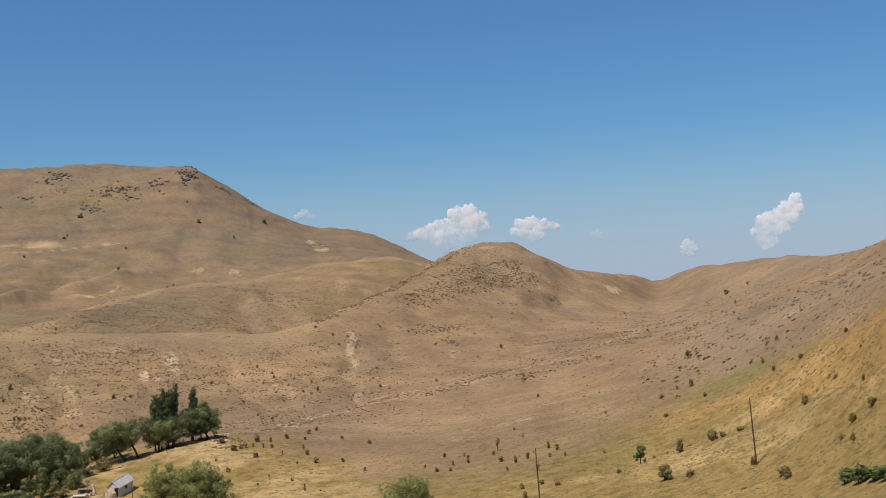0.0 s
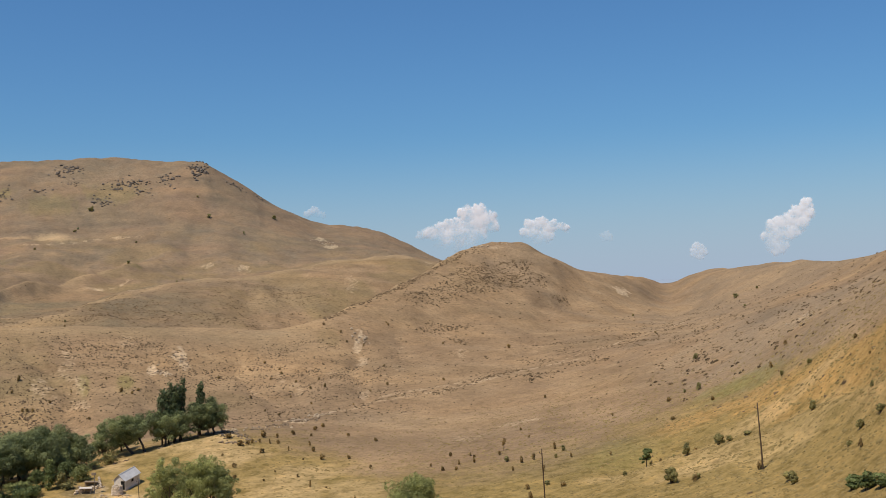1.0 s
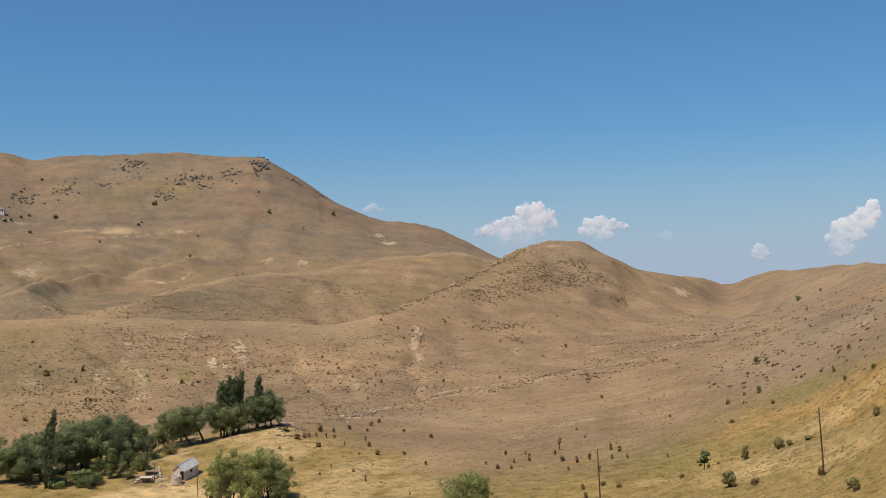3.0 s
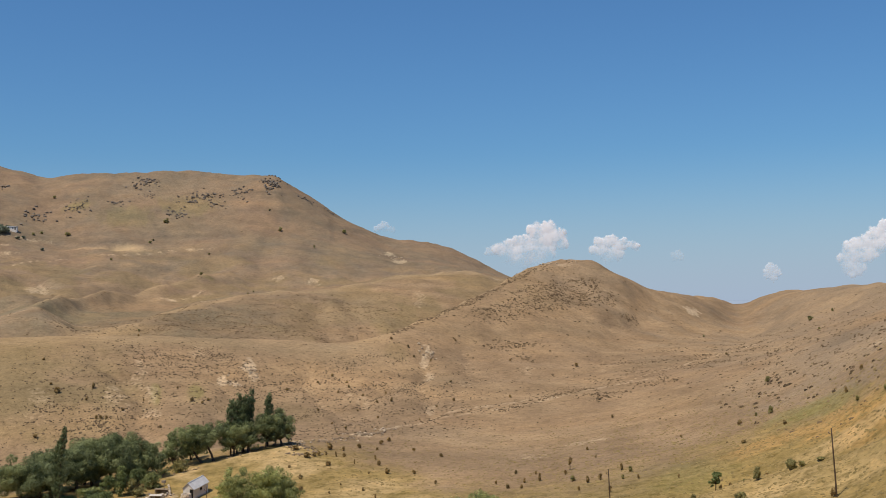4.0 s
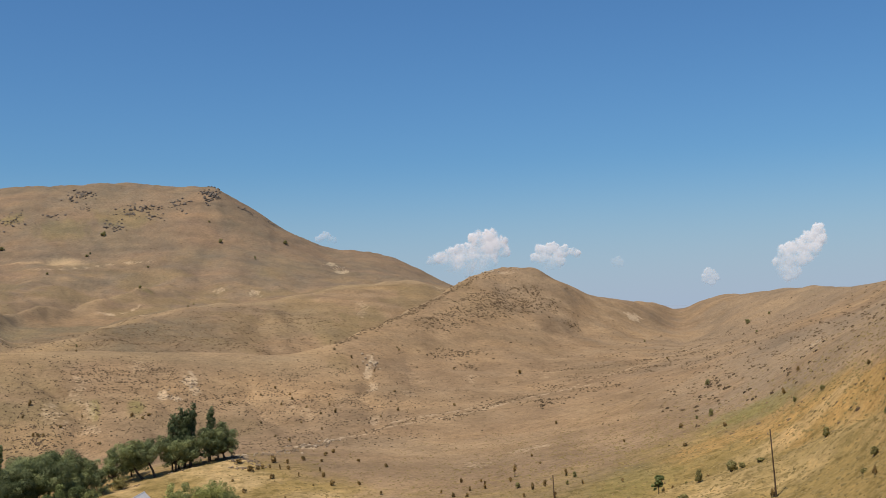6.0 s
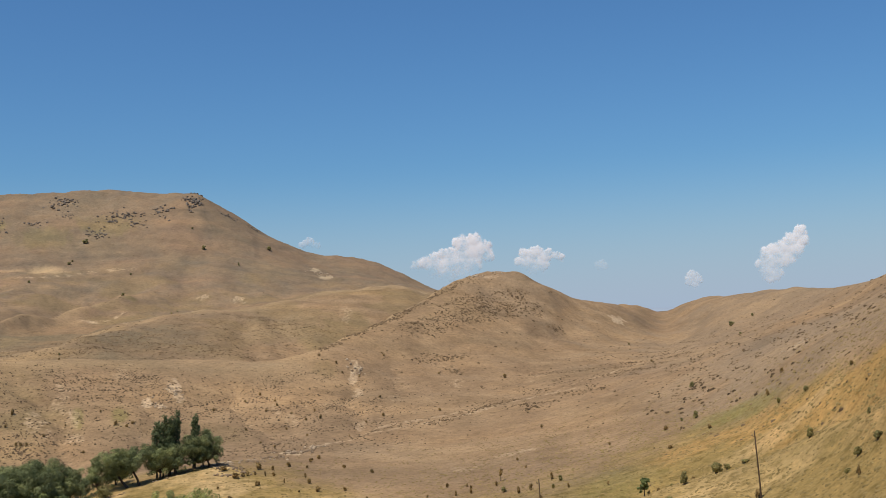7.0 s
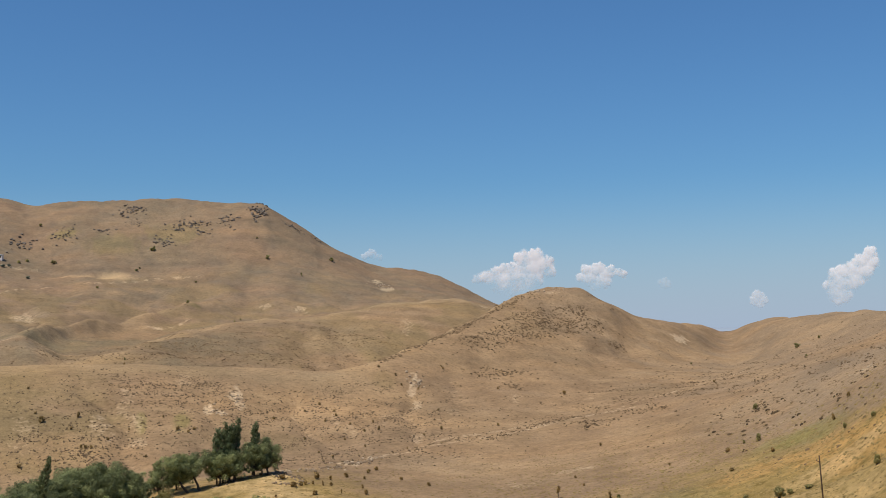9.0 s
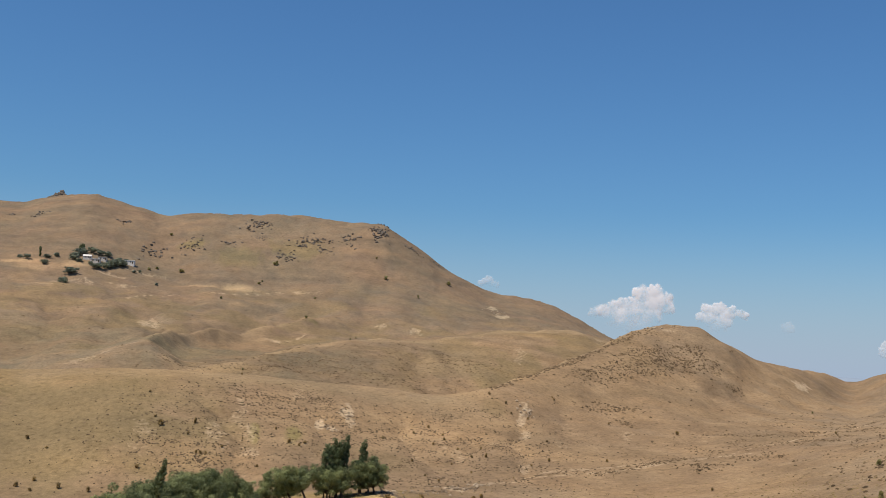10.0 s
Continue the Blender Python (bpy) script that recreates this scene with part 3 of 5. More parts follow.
    field = (1 - smooth(-0.7, 0.7, R - rim + 1.2 * rag)) * smooth(-22.9, -22.3, A) * (1 - smooth(-15.4, -14.9, A)) * smooth(150, 165, R)
    stubble = np.maximum(stubble, field)
    # far slopes greyer with distance: part heath, part haze put into the colour
    heath_haze = smooth(680, 1000, R + 60 * rag2) * (0.7 + 0.25 * rag2)
    # duller pasture beyond the near crest; the back ridge's lit strip is coloured tan
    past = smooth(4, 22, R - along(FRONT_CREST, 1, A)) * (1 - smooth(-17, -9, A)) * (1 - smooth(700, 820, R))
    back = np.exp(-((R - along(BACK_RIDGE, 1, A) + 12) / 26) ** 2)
    heath_haze = np.maximum(heath_haze, past * np.clip(0.95 - 0.75 * back + 0.3 * rag2, 0, 1))
    fold = smooth(440, 540, R) * (1 - smooth(900, 1040, R)) * smooth(-0.05, 0.35, layered(X, Y, 60, 3, 61, 0.55) - 0.3 * rag2) * (1 - smooth(-3, 3, A))
    # close-grazed paler turf along the crests; their lit edges are put into the colour
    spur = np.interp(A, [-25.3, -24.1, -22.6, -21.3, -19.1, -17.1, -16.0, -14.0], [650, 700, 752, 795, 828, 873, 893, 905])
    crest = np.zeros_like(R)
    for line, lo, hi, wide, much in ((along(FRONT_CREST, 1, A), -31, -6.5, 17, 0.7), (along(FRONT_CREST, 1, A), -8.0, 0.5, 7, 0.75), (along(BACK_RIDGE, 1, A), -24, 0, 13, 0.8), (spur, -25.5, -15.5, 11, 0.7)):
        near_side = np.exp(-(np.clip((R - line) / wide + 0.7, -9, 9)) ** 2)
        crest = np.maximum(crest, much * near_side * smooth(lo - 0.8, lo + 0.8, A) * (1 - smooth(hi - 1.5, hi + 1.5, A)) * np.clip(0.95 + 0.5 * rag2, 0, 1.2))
    # shade behind the spur, put into the ground colour
    spur_shade = (smooth(0.0, 12.0, R - spur) * np.exp(-np.maximum(R - spur, 0) / 60) * smooth(-25.6, -24.6, A) * (1 - smooth(-17, -14.5, A)))
    heath_haze = np.maximum(heath_haze, 0.9 * spur_shade)
    brow = np.interp(A, [5, 9, 12, 15, 17.2, 19.4, 22, 25], [172, 178, 184, 178, 174, 167, 152, 137])
    stubble = np.maximum(stubble, 0.34 * np.exp(-((R - brow + 6) / 7) ** 2) * smooth(7, 9, A) * np.clip(0.9 + 0.6 * rag, 0, 1))
    worn = [("crest", crest), ("heath_haze", heath_haze), ("rust", blobs(RUSTY, A, R, 0.9 * rag)), ("olive", np.maximum(blobs(OLIVE, A, R, 0.6 * rag2), np.maximum(0.45 * fold, 0.4 * past * (1 - back)))),
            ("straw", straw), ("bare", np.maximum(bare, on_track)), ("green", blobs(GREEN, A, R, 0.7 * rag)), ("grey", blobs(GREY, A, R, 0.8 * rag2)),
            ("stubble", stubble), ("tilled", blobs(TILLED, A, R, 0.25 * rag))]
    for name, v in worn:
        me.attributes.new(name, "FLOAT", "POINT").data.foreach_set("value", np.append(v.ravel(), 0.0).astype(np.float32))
    me.materials.append(GROUND)
    return tagged(new("ground", me), "dry brown hills with straw-coloured grass and pale bare scarps", "ground", kind="structure")


ground = ground_sheet()

# Helpers for things and their parts
def empty(name, m, label, category, group=""):
    ob = new(name)
    ob.empty_display_size = 0.3
    ob.matrix_world = m
    return tagged(ob, label, category, group)


def mesh_of(name, verts, faces, mat, tone=None, flat=True):
    me = bpy.data.meshes.new(name)
    me.from_pydata([tuple(v) for v in verts], [], faces)
    if tone is not None:
        me.attributes.new("tone", "FLOAT", "POINT").data.foreach_set("value", np.asarray(tone, np.float32))
    if not flat:
        me.polygons.foreach_set("use_smooth", np.ones(len(me.polygons), bool))
    me.materials.append(mat)
    return me


def child(name, me, parent, m=None, label=""):
    ob = new(name, me)
    ob.parent = parent
    if m is not None:
        ob.matrix_basis = m
    return tagged(ob, label)


def part(name, bm, mat, parent, label="", m=None):
    me = bpy.data.meshes.new(name)
    bm.to_mesh(me)
    bm.free()
    me.materials.append(mat)
    return child(name, me, parent, m, label)


def tube(path, radii, sides=6):
    """Vertices and faces of a tapered limb along a path."""
    verts, faces = [], []
    for k, (p, rad) in enumerate(zip(path, radii)):
        way = (path[min(k + 1, len(path) - 1)] - path[max(k - 1, 0)]).normalized()
        a = way.orthogonal().normalized()
        b = way.cross(a)
        verts += [p + rad * (a * math.cos(2 * math.pi * s / sides) + b * math.sin(2 * math.pi * s / sides)) for s in range(sides)]
        if k:
            o = (k - 1) * sides
            faces += [(o + s, o + (s + 1) % sides, o + sides + (s + 1) % sides, o + sides + s) for s in range(sides)]
    faces.append(tuple(range(len(verts) - sides, len(verts))))
    return verts, faces


def join_tubes(tubes):
    verts, faces = [], []
    for v, f in tubes:
        o = len(verts)
        verts += v
        faces += [tuple(i + o for i in q) for q in f]
    return verts, faces


def leaf_cloud(rng, clumps, leaf, per, droop=0.0):
    """Leaf sprays round clump centres (x, y, z, radius): small bent blades, two triangles each."""
    verts, faces, tone = [], [], []
    top, low = max(c[2] + c[3] for c in clumps), min(c[2] - c[3] for c in clumps)
    for x, y, z, rad in clumps:
        n = max(6, int(per * rad * rad))
        own = rng.uniform(-0.4, 0.4)
        d = rng.normal(size=(n, 3))
        d /= np.linalg.norm(d, axis=1)[:, None]
        at = d * (rad * rng.uniform(0.55, 1.0, n) ** 0.7)[:, None]
        at[:, 2] *= 0.8
        at += (x, y, z)
        side = np.cross(d, rng.normal(size=(n, 3)))
        side /= np.linalg.norm(side, axis=1)[:, None] + 1e-6
        up = np.cross(side, d) + 0.35 * d
        up[:, 2] -= droop
        size = leaf * rng.uniform(0.6, 1.35, n)[:, None]
        a, b = side * size * 0.5, up * size * 0.75
        base = len(verts)
        verts += np.stack([at - a, at - b, at + a, at + b], 1).reshape(-1, 3).tolist()
        faces += [(base + 4 * k, base + 4 * k + 1, base + 4 * k + 2, base + 4 * k + 3) for k in range(n)]
        shade = 0.42 + own + rng.uniform(-0.14, 0.14, n)
        tone += np.repeat(np.clip(shade, 0, 1), 4).tolist()
    return verts, faces, tone


def broad_tree(seed, h, w, lean=0.0, leaf=0.30, per=46, stems=1, low=0.2, skirt=0):
    """Meshes of a spreading tree with its foot at the origin: trunk with limbs, and crown."""
    rng = np.random.default_rng(seed)
    tubes, clumps = [], []
    for s in range(stems):
        turn = rng.uniform(0, 6.28)
        out = 0.16 * w if stems > 1 else 0.0
        foot = Vector((out * math.cos(turn), out * math.sin(turn), -0.3))
        fork = foot + Vector((lean * h * 0.35 + rng.uniform(-0.05, 0.05) * h, rng.uniform(-0.05, 0.05) * h, 0.3 + h * rng.uniform(low, low + 0.1)))
        mid = foot.lerp(fork, 0.5) + Vector((rng.uniform(-0.03, 0.03) * h, 0, 0))
        rad = 0.028 * h / math.sqrt(stems)
        tubes.append(tube([foot, mid, fork], [rad * 1.25, rad, rad * 0.8], 7))
        count = max(4, 10 // stems + 1)
        for k in range(count):
            a = turn + k * 6.28 / count + rng.uniform(-0.4, 0.4)
            reach = w * 0.5 * rng.uniform(0.5, 0.95)
            tip = fork + Vector((reach * math.cos(a), reach * math.sin(a), h * rng.uniform(0.02, 0.5)))
            bend = fork.lerp(tip, 0.5) + Vector((0, 0, 0.06 * h))
            tubes.append(tube([fork, bend, tip], [rad * 0.6, rad * 0.38, rad * 0.12], 5))
            for u in (0.5, 0.72, 0.9, 1.02):
                p = fork.lerp(tip, u) + Vector(rng.normal(size=3) * 0.06 * w) + Vector((0, 0, 0.04 * h))
                clumps.append((p.x, p.y, p.z, w * rng.uniform(0.10, 0.18)))
        for k in range(9):
            a, q = rng.uniform(0, 6.28), rng.uniform(0, 0.3)
            p = fork + Vector((w * q * math.cos(a), w * q * math.sin(a), h * rng.uniform(0.35, 0.62) * (1 - q)))
            clumps.append((p.x, p.y, p.z, w * rng.uniform(0.11, 0.18)))
    top = max(c[2] + 0.8 * c[3] for c in clumps)
    clumps = [(x, y, z * h / top, r) for x, y, z, r in clumps]
    for k in range(skirt):  # boughs that hang low
        a, q = rng.uniform(0, 6.28), rng.uniform(0.3, 0.5)
        clumps.append((w * q * math.cos(a), w * q * math.sin(a), h * rng.uniform(0.1, 0.36), w * rng.uniform(0.08, 0.15)))
    return join_tubes(tubes), leaf_cloud(rng, clumps, leaf, per)


def poplar_tree(seed, h, w, leaders=1, bend=0.04, leaf=0.28, per=60, bare=0.14):
    """Meshes of a slender tree with upright boughs; several leaders stand close together."""
    rng = np.random.default_rng(seed)
    tubes, clumps = [], []
    for s in range(leaders):
        off = (s - (leaders - 1) / 2) * w * 0.72
        tall = h * (1.0 if s == leaders // 2 else rng.uniform(0.84, 0.96))
        foot, tip = Vector((off * 0.8, rng.uniform(-0.3, 0.3), -0.3)), Vector((off, rng.uniform(-0.3, 0.3), tall))
        path = [foot.lerp(tip, u) + Vector((bend * tall * u * u, 0, 0)) for u in (0, 0.35, 0.7, 0.97)]
        tubes.append(tube(path, [0.016 * h, 0.012 * h, 0.007 * h, 0.002 * h], 6))
        steps = int(tall / (w * 0.2))
        for k in range(steps):
            u = bare + (0.97 - bare) * k / (steps - 1)
            wide = w * 0.5 * min(1.0, 0.45 + 2.0 * u) * (1 - 0.6 * max(0.0, (u - 0.72) / 0.28) ** 2)
            for q in range(3):
                a = rng.uniform(0, 6.28)
                p = foot.lerp(tip, u) + Vector((bend * tall * u * u, 0, 0))
                clumps.append((p.x + math.cos(a) * wide * 0.5, p.y + math.sin(a) * wide * 0.5, p.z + rng.uniform(-0.25, 0.25), max(0.2, wide * rng.uniform(0.45, 0.75))))
    return join_tubes(tubes), leaf_cloud(rng, clumps, leaf, per, -0.6)


def plant(name, forms, mat, az, r, label, category, group="", turn=0.0, scale=1.0, sink=0.0):
    """A tree made of a trunk and a crown, standing at a bearing and a distance."""
    (tv, tf), (lv, lf, lt) = forms
    p = spot(az, r)
    ob = empty(name, Matrix.Translation((p.x, p.y, p.z - sink)) @ Matrix.Rotation(turn, 4, "Z") @ Matrix.Scale(scale, 4), label, category, group)
    child("trunk", mesh_of("trunk", tv, tf, BARK, flat=False), ob)
    child("crown", mesh_of("crown", lv, lf, mat, lt), ob)
    return ob


# Trees by the stream: bearing, distance, height, crown width, lean
STREAM_TREES = [(-25.6, 236, 9.0, 7.5, 0.0), (-24.7, 232, 8.2, 7.0, 0.05), (-23.9, 240, 9.4, 8.0, 0.0), (-23.0, 240, 10.2, 7.6, 0.1), (-22.2, 244, 11.4, 8.0, -0.1),
                (-21.4, 244, 12.2, 8.0, 0.0), (-20.7, 246, 10.8, 7.4, 0.1), (-20.1, 248, 10.0, 6.6, 0.05), (-19.6, 251, 8.6, 5.0, 0.1),
                (-22.6, 252, 10.8, 8.0, 0.0), (-24.4, 248, 9.0, 8.0, 0.0), (-21.0, 255, 10.8, 8.0, 0.0)]
for n, (a, d, h, w, lean) in enumerate(STREAM_TREES):
    plant("willow_tree", broad_tree(100 + n, h * 0.98, w * 1.36, lean, 0.21, 140, 1, 0.2, 5), WILLOW_LEAF, a, d, "dark green spreading willow in the grove by the stream", "tree", "grove by the stream")
BANK_TREES = [(-18.2, 257, 8.6, 5.6, 0.05), (-16.75, 257, 9.2, 7.0, -0.7), (-16.2, 256, 9.0, 7.0, -0.55), (-15.2, 258, 7.8, 6.2, 0.05), (-14.45, 259, 8.0, 6.6, 0.0),
              (-13.5, 263, 8.2, 5.6, 0.05), (-12.75, 265, 9.2, 6.6, 0.1), (-17.35, 266, 6.4, 5.4, 0.0), (-14.9, 266, 7.4, 6.0, 0.0), (-13.1, 270, 8.6, 6.0, 0.05)]
for n, (a, d, h, w, lean) in enumerate(BANK_TREES):
    low, skirt = (0.26, 0) if lean < -0.1 else (0.12, 7)
    plant("willow_tree", broad_tree(130 + n, h * 1.04, w * 1.24, lean, 0.20, 120, 1, low, skirt), WILLOW_LEAF, a, d, "grey-green willow with leaning dark trunk on the grassy bank", "tree", "willows on the bank")
POPLARS = [(-23.9, 226, 15.8, 1.5, 2, 0.08, "tall dark poplar with two slender tips above the grove"),
           (-15.05, 261, 14.6, 2.4, 3, 0.05, "dense dark poplar with broad tips behind the willows"),
           (-14.55, 262, 15.0, 2.2, 2, 0.05, "dense dark poplar with broad tips behind the willows"),
           (-13.45, 266, 12.8, 2.4, 1, 0.05, "slim single poplar rising above the willows")]
for n, (a, d, h, w, leaders, bend, label) in enumerate(POPLARS):
    plant("poplar_tree", poplar_tree(150 + n, h, w, leaders, bend), POPLAR_LEAF, a, d, label, "tree", "poplars")
# Paler trees beside the hut and on the slope below
PALE_TREES = [(-15.8, 208, 7.6, 3.0, 0.0, 3), (-15.35, 206, 9.6, 4.2, 0.05, 3), (-14.9, 205, 9.4, 4.6, 0.0, 3), (-14.2, 203, 8.6, 5.2, 0.0, 2), (-13.5, 201, 9.2, 6.4, 0.0, 3), (-12.8, 200, 9.0, 6.0, 0.05, 2), (-12.2, 199, 7.0, 4.6, 0.0, 2)]
for n, (a, d, h, w, lean, stems) in enumerate(PALE_TREES):
    plant("pale_tree", broad_tree(160 + n, h * 1.2, w * 1.15, lean, 0.19, 130, stems, 0.12, 3), PALE_LEAF, a, d, "pale yellow-green tree with thin trunks beside the hut", "tree", "trees beside the hut")
plant("pale_tree", broad_tree(170, 7.0, 8.0, 0.0, 0.18, 110, 2, 0.06), PALE_LEAF, -2.55, 172, "round pale green tree low on the grass slope", "tree")
# Bushes round the yard
YARD_BUSHES = [(-21.9, 227, 2.2, 5.0, GREEN_LEAF, "low dense dark green bush at the field's edge"), (-22.35, 231, 2.0, 4.0, PALE_LEAF, "low pale green bush beside the grove"),
               (-21.35, 234, 3.4, 3.0, GREEN_LEAF, "leafy green bush at the edge of the yard"), (-20.3, 231.5, 3.0, 2.4, OLIVE_LEAF, "dry olive-brown bush at the edge of the yard"),
               (-20.05, 237, 4.0, 2.8, GREEN_LEAF, "leafy green bush at the edge of the yard"), (-19.45, 235.5, 3.3, 3.6, PALE_LEAF, "rounded pale green bush behind the yard"),
               (-18.95, 246, 5.2, 3.2, WILLOW_LEAF, "tall dark green bush behind the yard"), (-19.95, 230, 1.6, 2.2, OLIVE_LEAF, "dry olive-brown bush at the edge of the yard"),
               (-23.4, 227, 1.6, 4.0, GREEN_LEAF, "low dense dark green bush at the field's edge"), (-17.9, 249, 2.6, 3.0, OLIVE_LEAF, "dry olive-brown bush at the edge of the yard")]
for n, (a, d, h, w, leaf, label) in enumerate(YARD_BUSHES):
    plant("yard_bush", broad_tree(180 + n, h * 1.15, w * 1.15, 0.0, 0.20, 90, 3, 0.05, 4), leaf, a, d, label, "bush", "yard bushes")
plant("young_poplar", poplar_tree(195, 6.0, 2.6, 1, 0.02, 0.22, 80, 0.05), GREEN_LEAF, -20.85, 231, "dense dark green conical young tree by the yard", "tree", "yard bushes")

# Scrub bushes: bearing, distance, width, height
SCRUB_NEAR = [
    (12, 175.3, 1.35, 1.6), (12.02, 179.5, 1.25, 1.5), (11.18, 161.1, 2.26, 2.26), (13.61, 178.1, 2.13, 1.74), (18.29, 166.9, 1.67, 1.49), (16.89, 211.6, 1.17, 1.05), (16.39, 227.5, 0.88, 1.25),
    (18.26, 201.3, 1.01, 0.9), (17.04, 139.3, 1.85, 1.23), (15.63, 151.8, 0.83, 1.33), (12.45, 159.1, 1.38, 0.86), (5.15, 219.6, 0.93, 1.4), (5.59, 215.8, 1.15, 1.15),
    (5.2, 208.1, 0.66, 0.88), (6.02, 206.2, 0.55, 0.88), (4.04, 210.3, 0.89, 1.34), (4.53, 196.5, 0.83, 1.04), (4.72, 182.6, 1.16, 0.77), (3.62, 181.3, 0.96, 0.96),
    (3.82, 172.2, 0.91, 1.28), (5.55, 178.7, 0.95, 0.76), (11.35, 220.3, 1.19, 0.83), (13.39, 226.5, 0.98, 0.98), (12.45, 188.5, 0.82, 0.61)]
SCRUB_BRAE = [
    (11.36, 183.8, 0.79, 0.59), (10.65, 182.7, 0.69, 0.88), (10.17, 187, 0.5, 0.8), (8.77, 181.3, 1.36, 0.78), (8.26, 249.2, 0.67, 0.67), (8.07, 199.5, 0.53, 0.75),
    (12.01, 252.1, 0.95, 0.82), (17.15, 245, 0.81, 1.08), (12.77, 248, 1.34, 1.61), (11.2, 246.3, 1.06, 1.06), (12.67, 305, 1.82, 1.49), (14.18, 187.2, 1.22, 0.92),
    (15.07, 185.8, 1.83, 0.61), (10.67, 440.7, 1.18, 0.95), (22.22, 123.9, 1.41, 1.98), (21.51, 141.1, 1.28, 0.96), (20.53, 142.6, 1.13, 1.13), (17.24, 137, 1.06, 1.06),
    (12.39, 158, 0.85, 1.03), (21.16, 152.1, 0.69, 0.86), (19.95, 139.5, 0.94, 0.63), (20.49, 135.6, 0.61, 1.07), (23.55, 120.1, 0.69, 0.83), (18.84, 118, 1.05, 0.53)]
SCRUB_BRAE_MORE = [
    (20.48, 189.3, 0.85, 0.85), (23.35, 152.6, 0.7, 0.7), (21.12, 171.7, 0.58, 0.49), (22.67, 169.7, 0.58, 0.78), (23.2, 164.4, 0.85, 0.94), (23.09, 171, 0.49, 0.39)]
SCRUB_SPUR = [
    (0.88, 220.7, 0.93, 1.63), (0.68, 229.8, 0.61, 0.73), (2.23, 224, 0.71, 0.95), (3.36, 209.4, 0.89, 1.33), (2.61, 213.6, 1.58, 1.13), (2.9, 201.8, 0.64, 0.85),
    (0.07, 220.3, 0.7, 0.93), (-0.09, 213.4, 0.79, 0.79), (-0.37, 233, 0.86, 0.98), (-0.84, 214.5, 0.91, 0.91), (-1.44, 220.3, 0.58, 0.82), (-4.65, 222.6, 0.71, 0.83),
    (-5.79, 237.1, 0.88, 0.88), (-7.19, 237.5, 1.14, 1.26), (-7.64, 248.6, 1.19, 1.19), (-8.49, 216.9, 0.58, 0.7), (-7.84, 206.9, 0.55, 1.32), (-4.33, 262, 1.11, 0.97),
    (-5.77, 271.9, 1.01, 0.87), (-7.11, 287.6, 1.22, 1.07), (-7.5, 281, 1.35, 1.05), (-7.71, 271, 0.87, 0.72), (-8.67, 270.3, 1.16, 1.16), (-9.5, 263.2, 0.99, 1.13)]
SCRUB_TERRACE = [
    (-9.45, 254.2, 1.09, 0.82), (-10.24, 262.7, 1.69, 1.69), (-10.78, 252.7, 0.95, 0.95), (-10.4, 254.7, 0.82, 0.82), (-10.25, 242.5, 1.04, 0.91), (-8.92, 245.6, 0.53, 1.05),
    (-7.81, 255.6, 0.68, 1.09), (-9.89, 253.4, 0.41, 1.22), (3.39, 255.8, 0.68, 0.81), (3.83, 241.8, 0.64, 0.51), (4.76, 314.3, 1, 0.83), (-0.6, 370.9, 0.98, 0.98),
    (-11.74, 218.6, 1.06, 1.06), (-11.74, 227.9, 1.11, 0.98), (-11.43, 248.6, 1.88, 1.34), (-10.99, 250.3, 1.08, 1.08), (-10.31, 241.8, 1.04, 1.04), (-12.01, 256.4, 1.94, 1.11),
    (-8.18, 236.1, 0.5, 0.5), (-9.67, 222.2, 0.48, 0.48), (-10.27, 215.3, 0.58, 0.46), (-5.52, 192.9, 0.51, 0.41), (-7.01, 205.7, 0.44, 0.33), (-12.32, 238.1, 0.64, 0.64)]
SCRUB_SLOPE = [
    (-23.88, 346.5, 1.4, 1.8), (-22.15, 349.8, 0.8, 1.8), (-22.02, 326.7, 0.93, 1.12), (-21.81, 326.5, 0.93, 1.11), (-21.54, 326.2, 0.93, 1.11), (-24.93, 317.8, 1.3, 1.11),
    (-16.47, 341.4, 1.13, 0.94), (-17.27, 340.2, 0.94, 1.32), (-12.42, 371.8, 1.61, 0.8), (-10.05, 396.7, 1.06, 1.06), (-9.73, 370.9, 0.8, 0.99), (-9.16, 379.9, 1.02, 1.02),
    (-7.68, 354.9, 0.95, 0.95), (-6.93, 355.8, 0.95, 1.51), (-5.99, 434.6, 0.92, 1.15), (-5.69, 426.5, 0.91, 0.91), (-4.79, 427.9, 0.91, 0.91), (-3.75, 394.6, 0.84, 0.84),
    (-3.62, 363.9, 0.96, 1.16), (-4.53, 352.8, 0.75, 0.75), (-7.66, 331.3, 0.71, 0.71), (-9.34, 314.8, 0.84, 0.84), (-10.08, 325.3, 0.7, 0.7), (2.95, 442.6, 1.64, 1.64)]
SCRUB_FLANK = [
    (-7.22, 371.5, 0.79, 0.99), (-8.42, 367.1, 0.78, 0.78), (-9.25, 387.9, 0.83, 0.83), (-6.88, 439.2, 0.93, 0.93), (-3.47, 460.5, 0.97, 0.97), (-3.56, 463.7, 0.74, 0.74),
    (-0.56, 448, 0.95, 0.95), (-22.5, 339.4, 0.78, 1.16), (-20.75, 332.1, 0.75, 0.94), (-19.7, 343.5, 0.58, 0.77), (-10.81, 344.4, 0.74, 0.93), (-5.44, 331, 0.53, 0.53),
    (-8.73, 346.2, 0.74, 0.74), (-10.79, 386.9, 0.83, 0.83), (-18.88, 318.7, 0.89, 0.71), (-24.52, 380.9, 0.88, 0.88), (-19.95, 425.7, 0.72, 0.96), (-18.02, 351.6, 0.78, 0.78)]
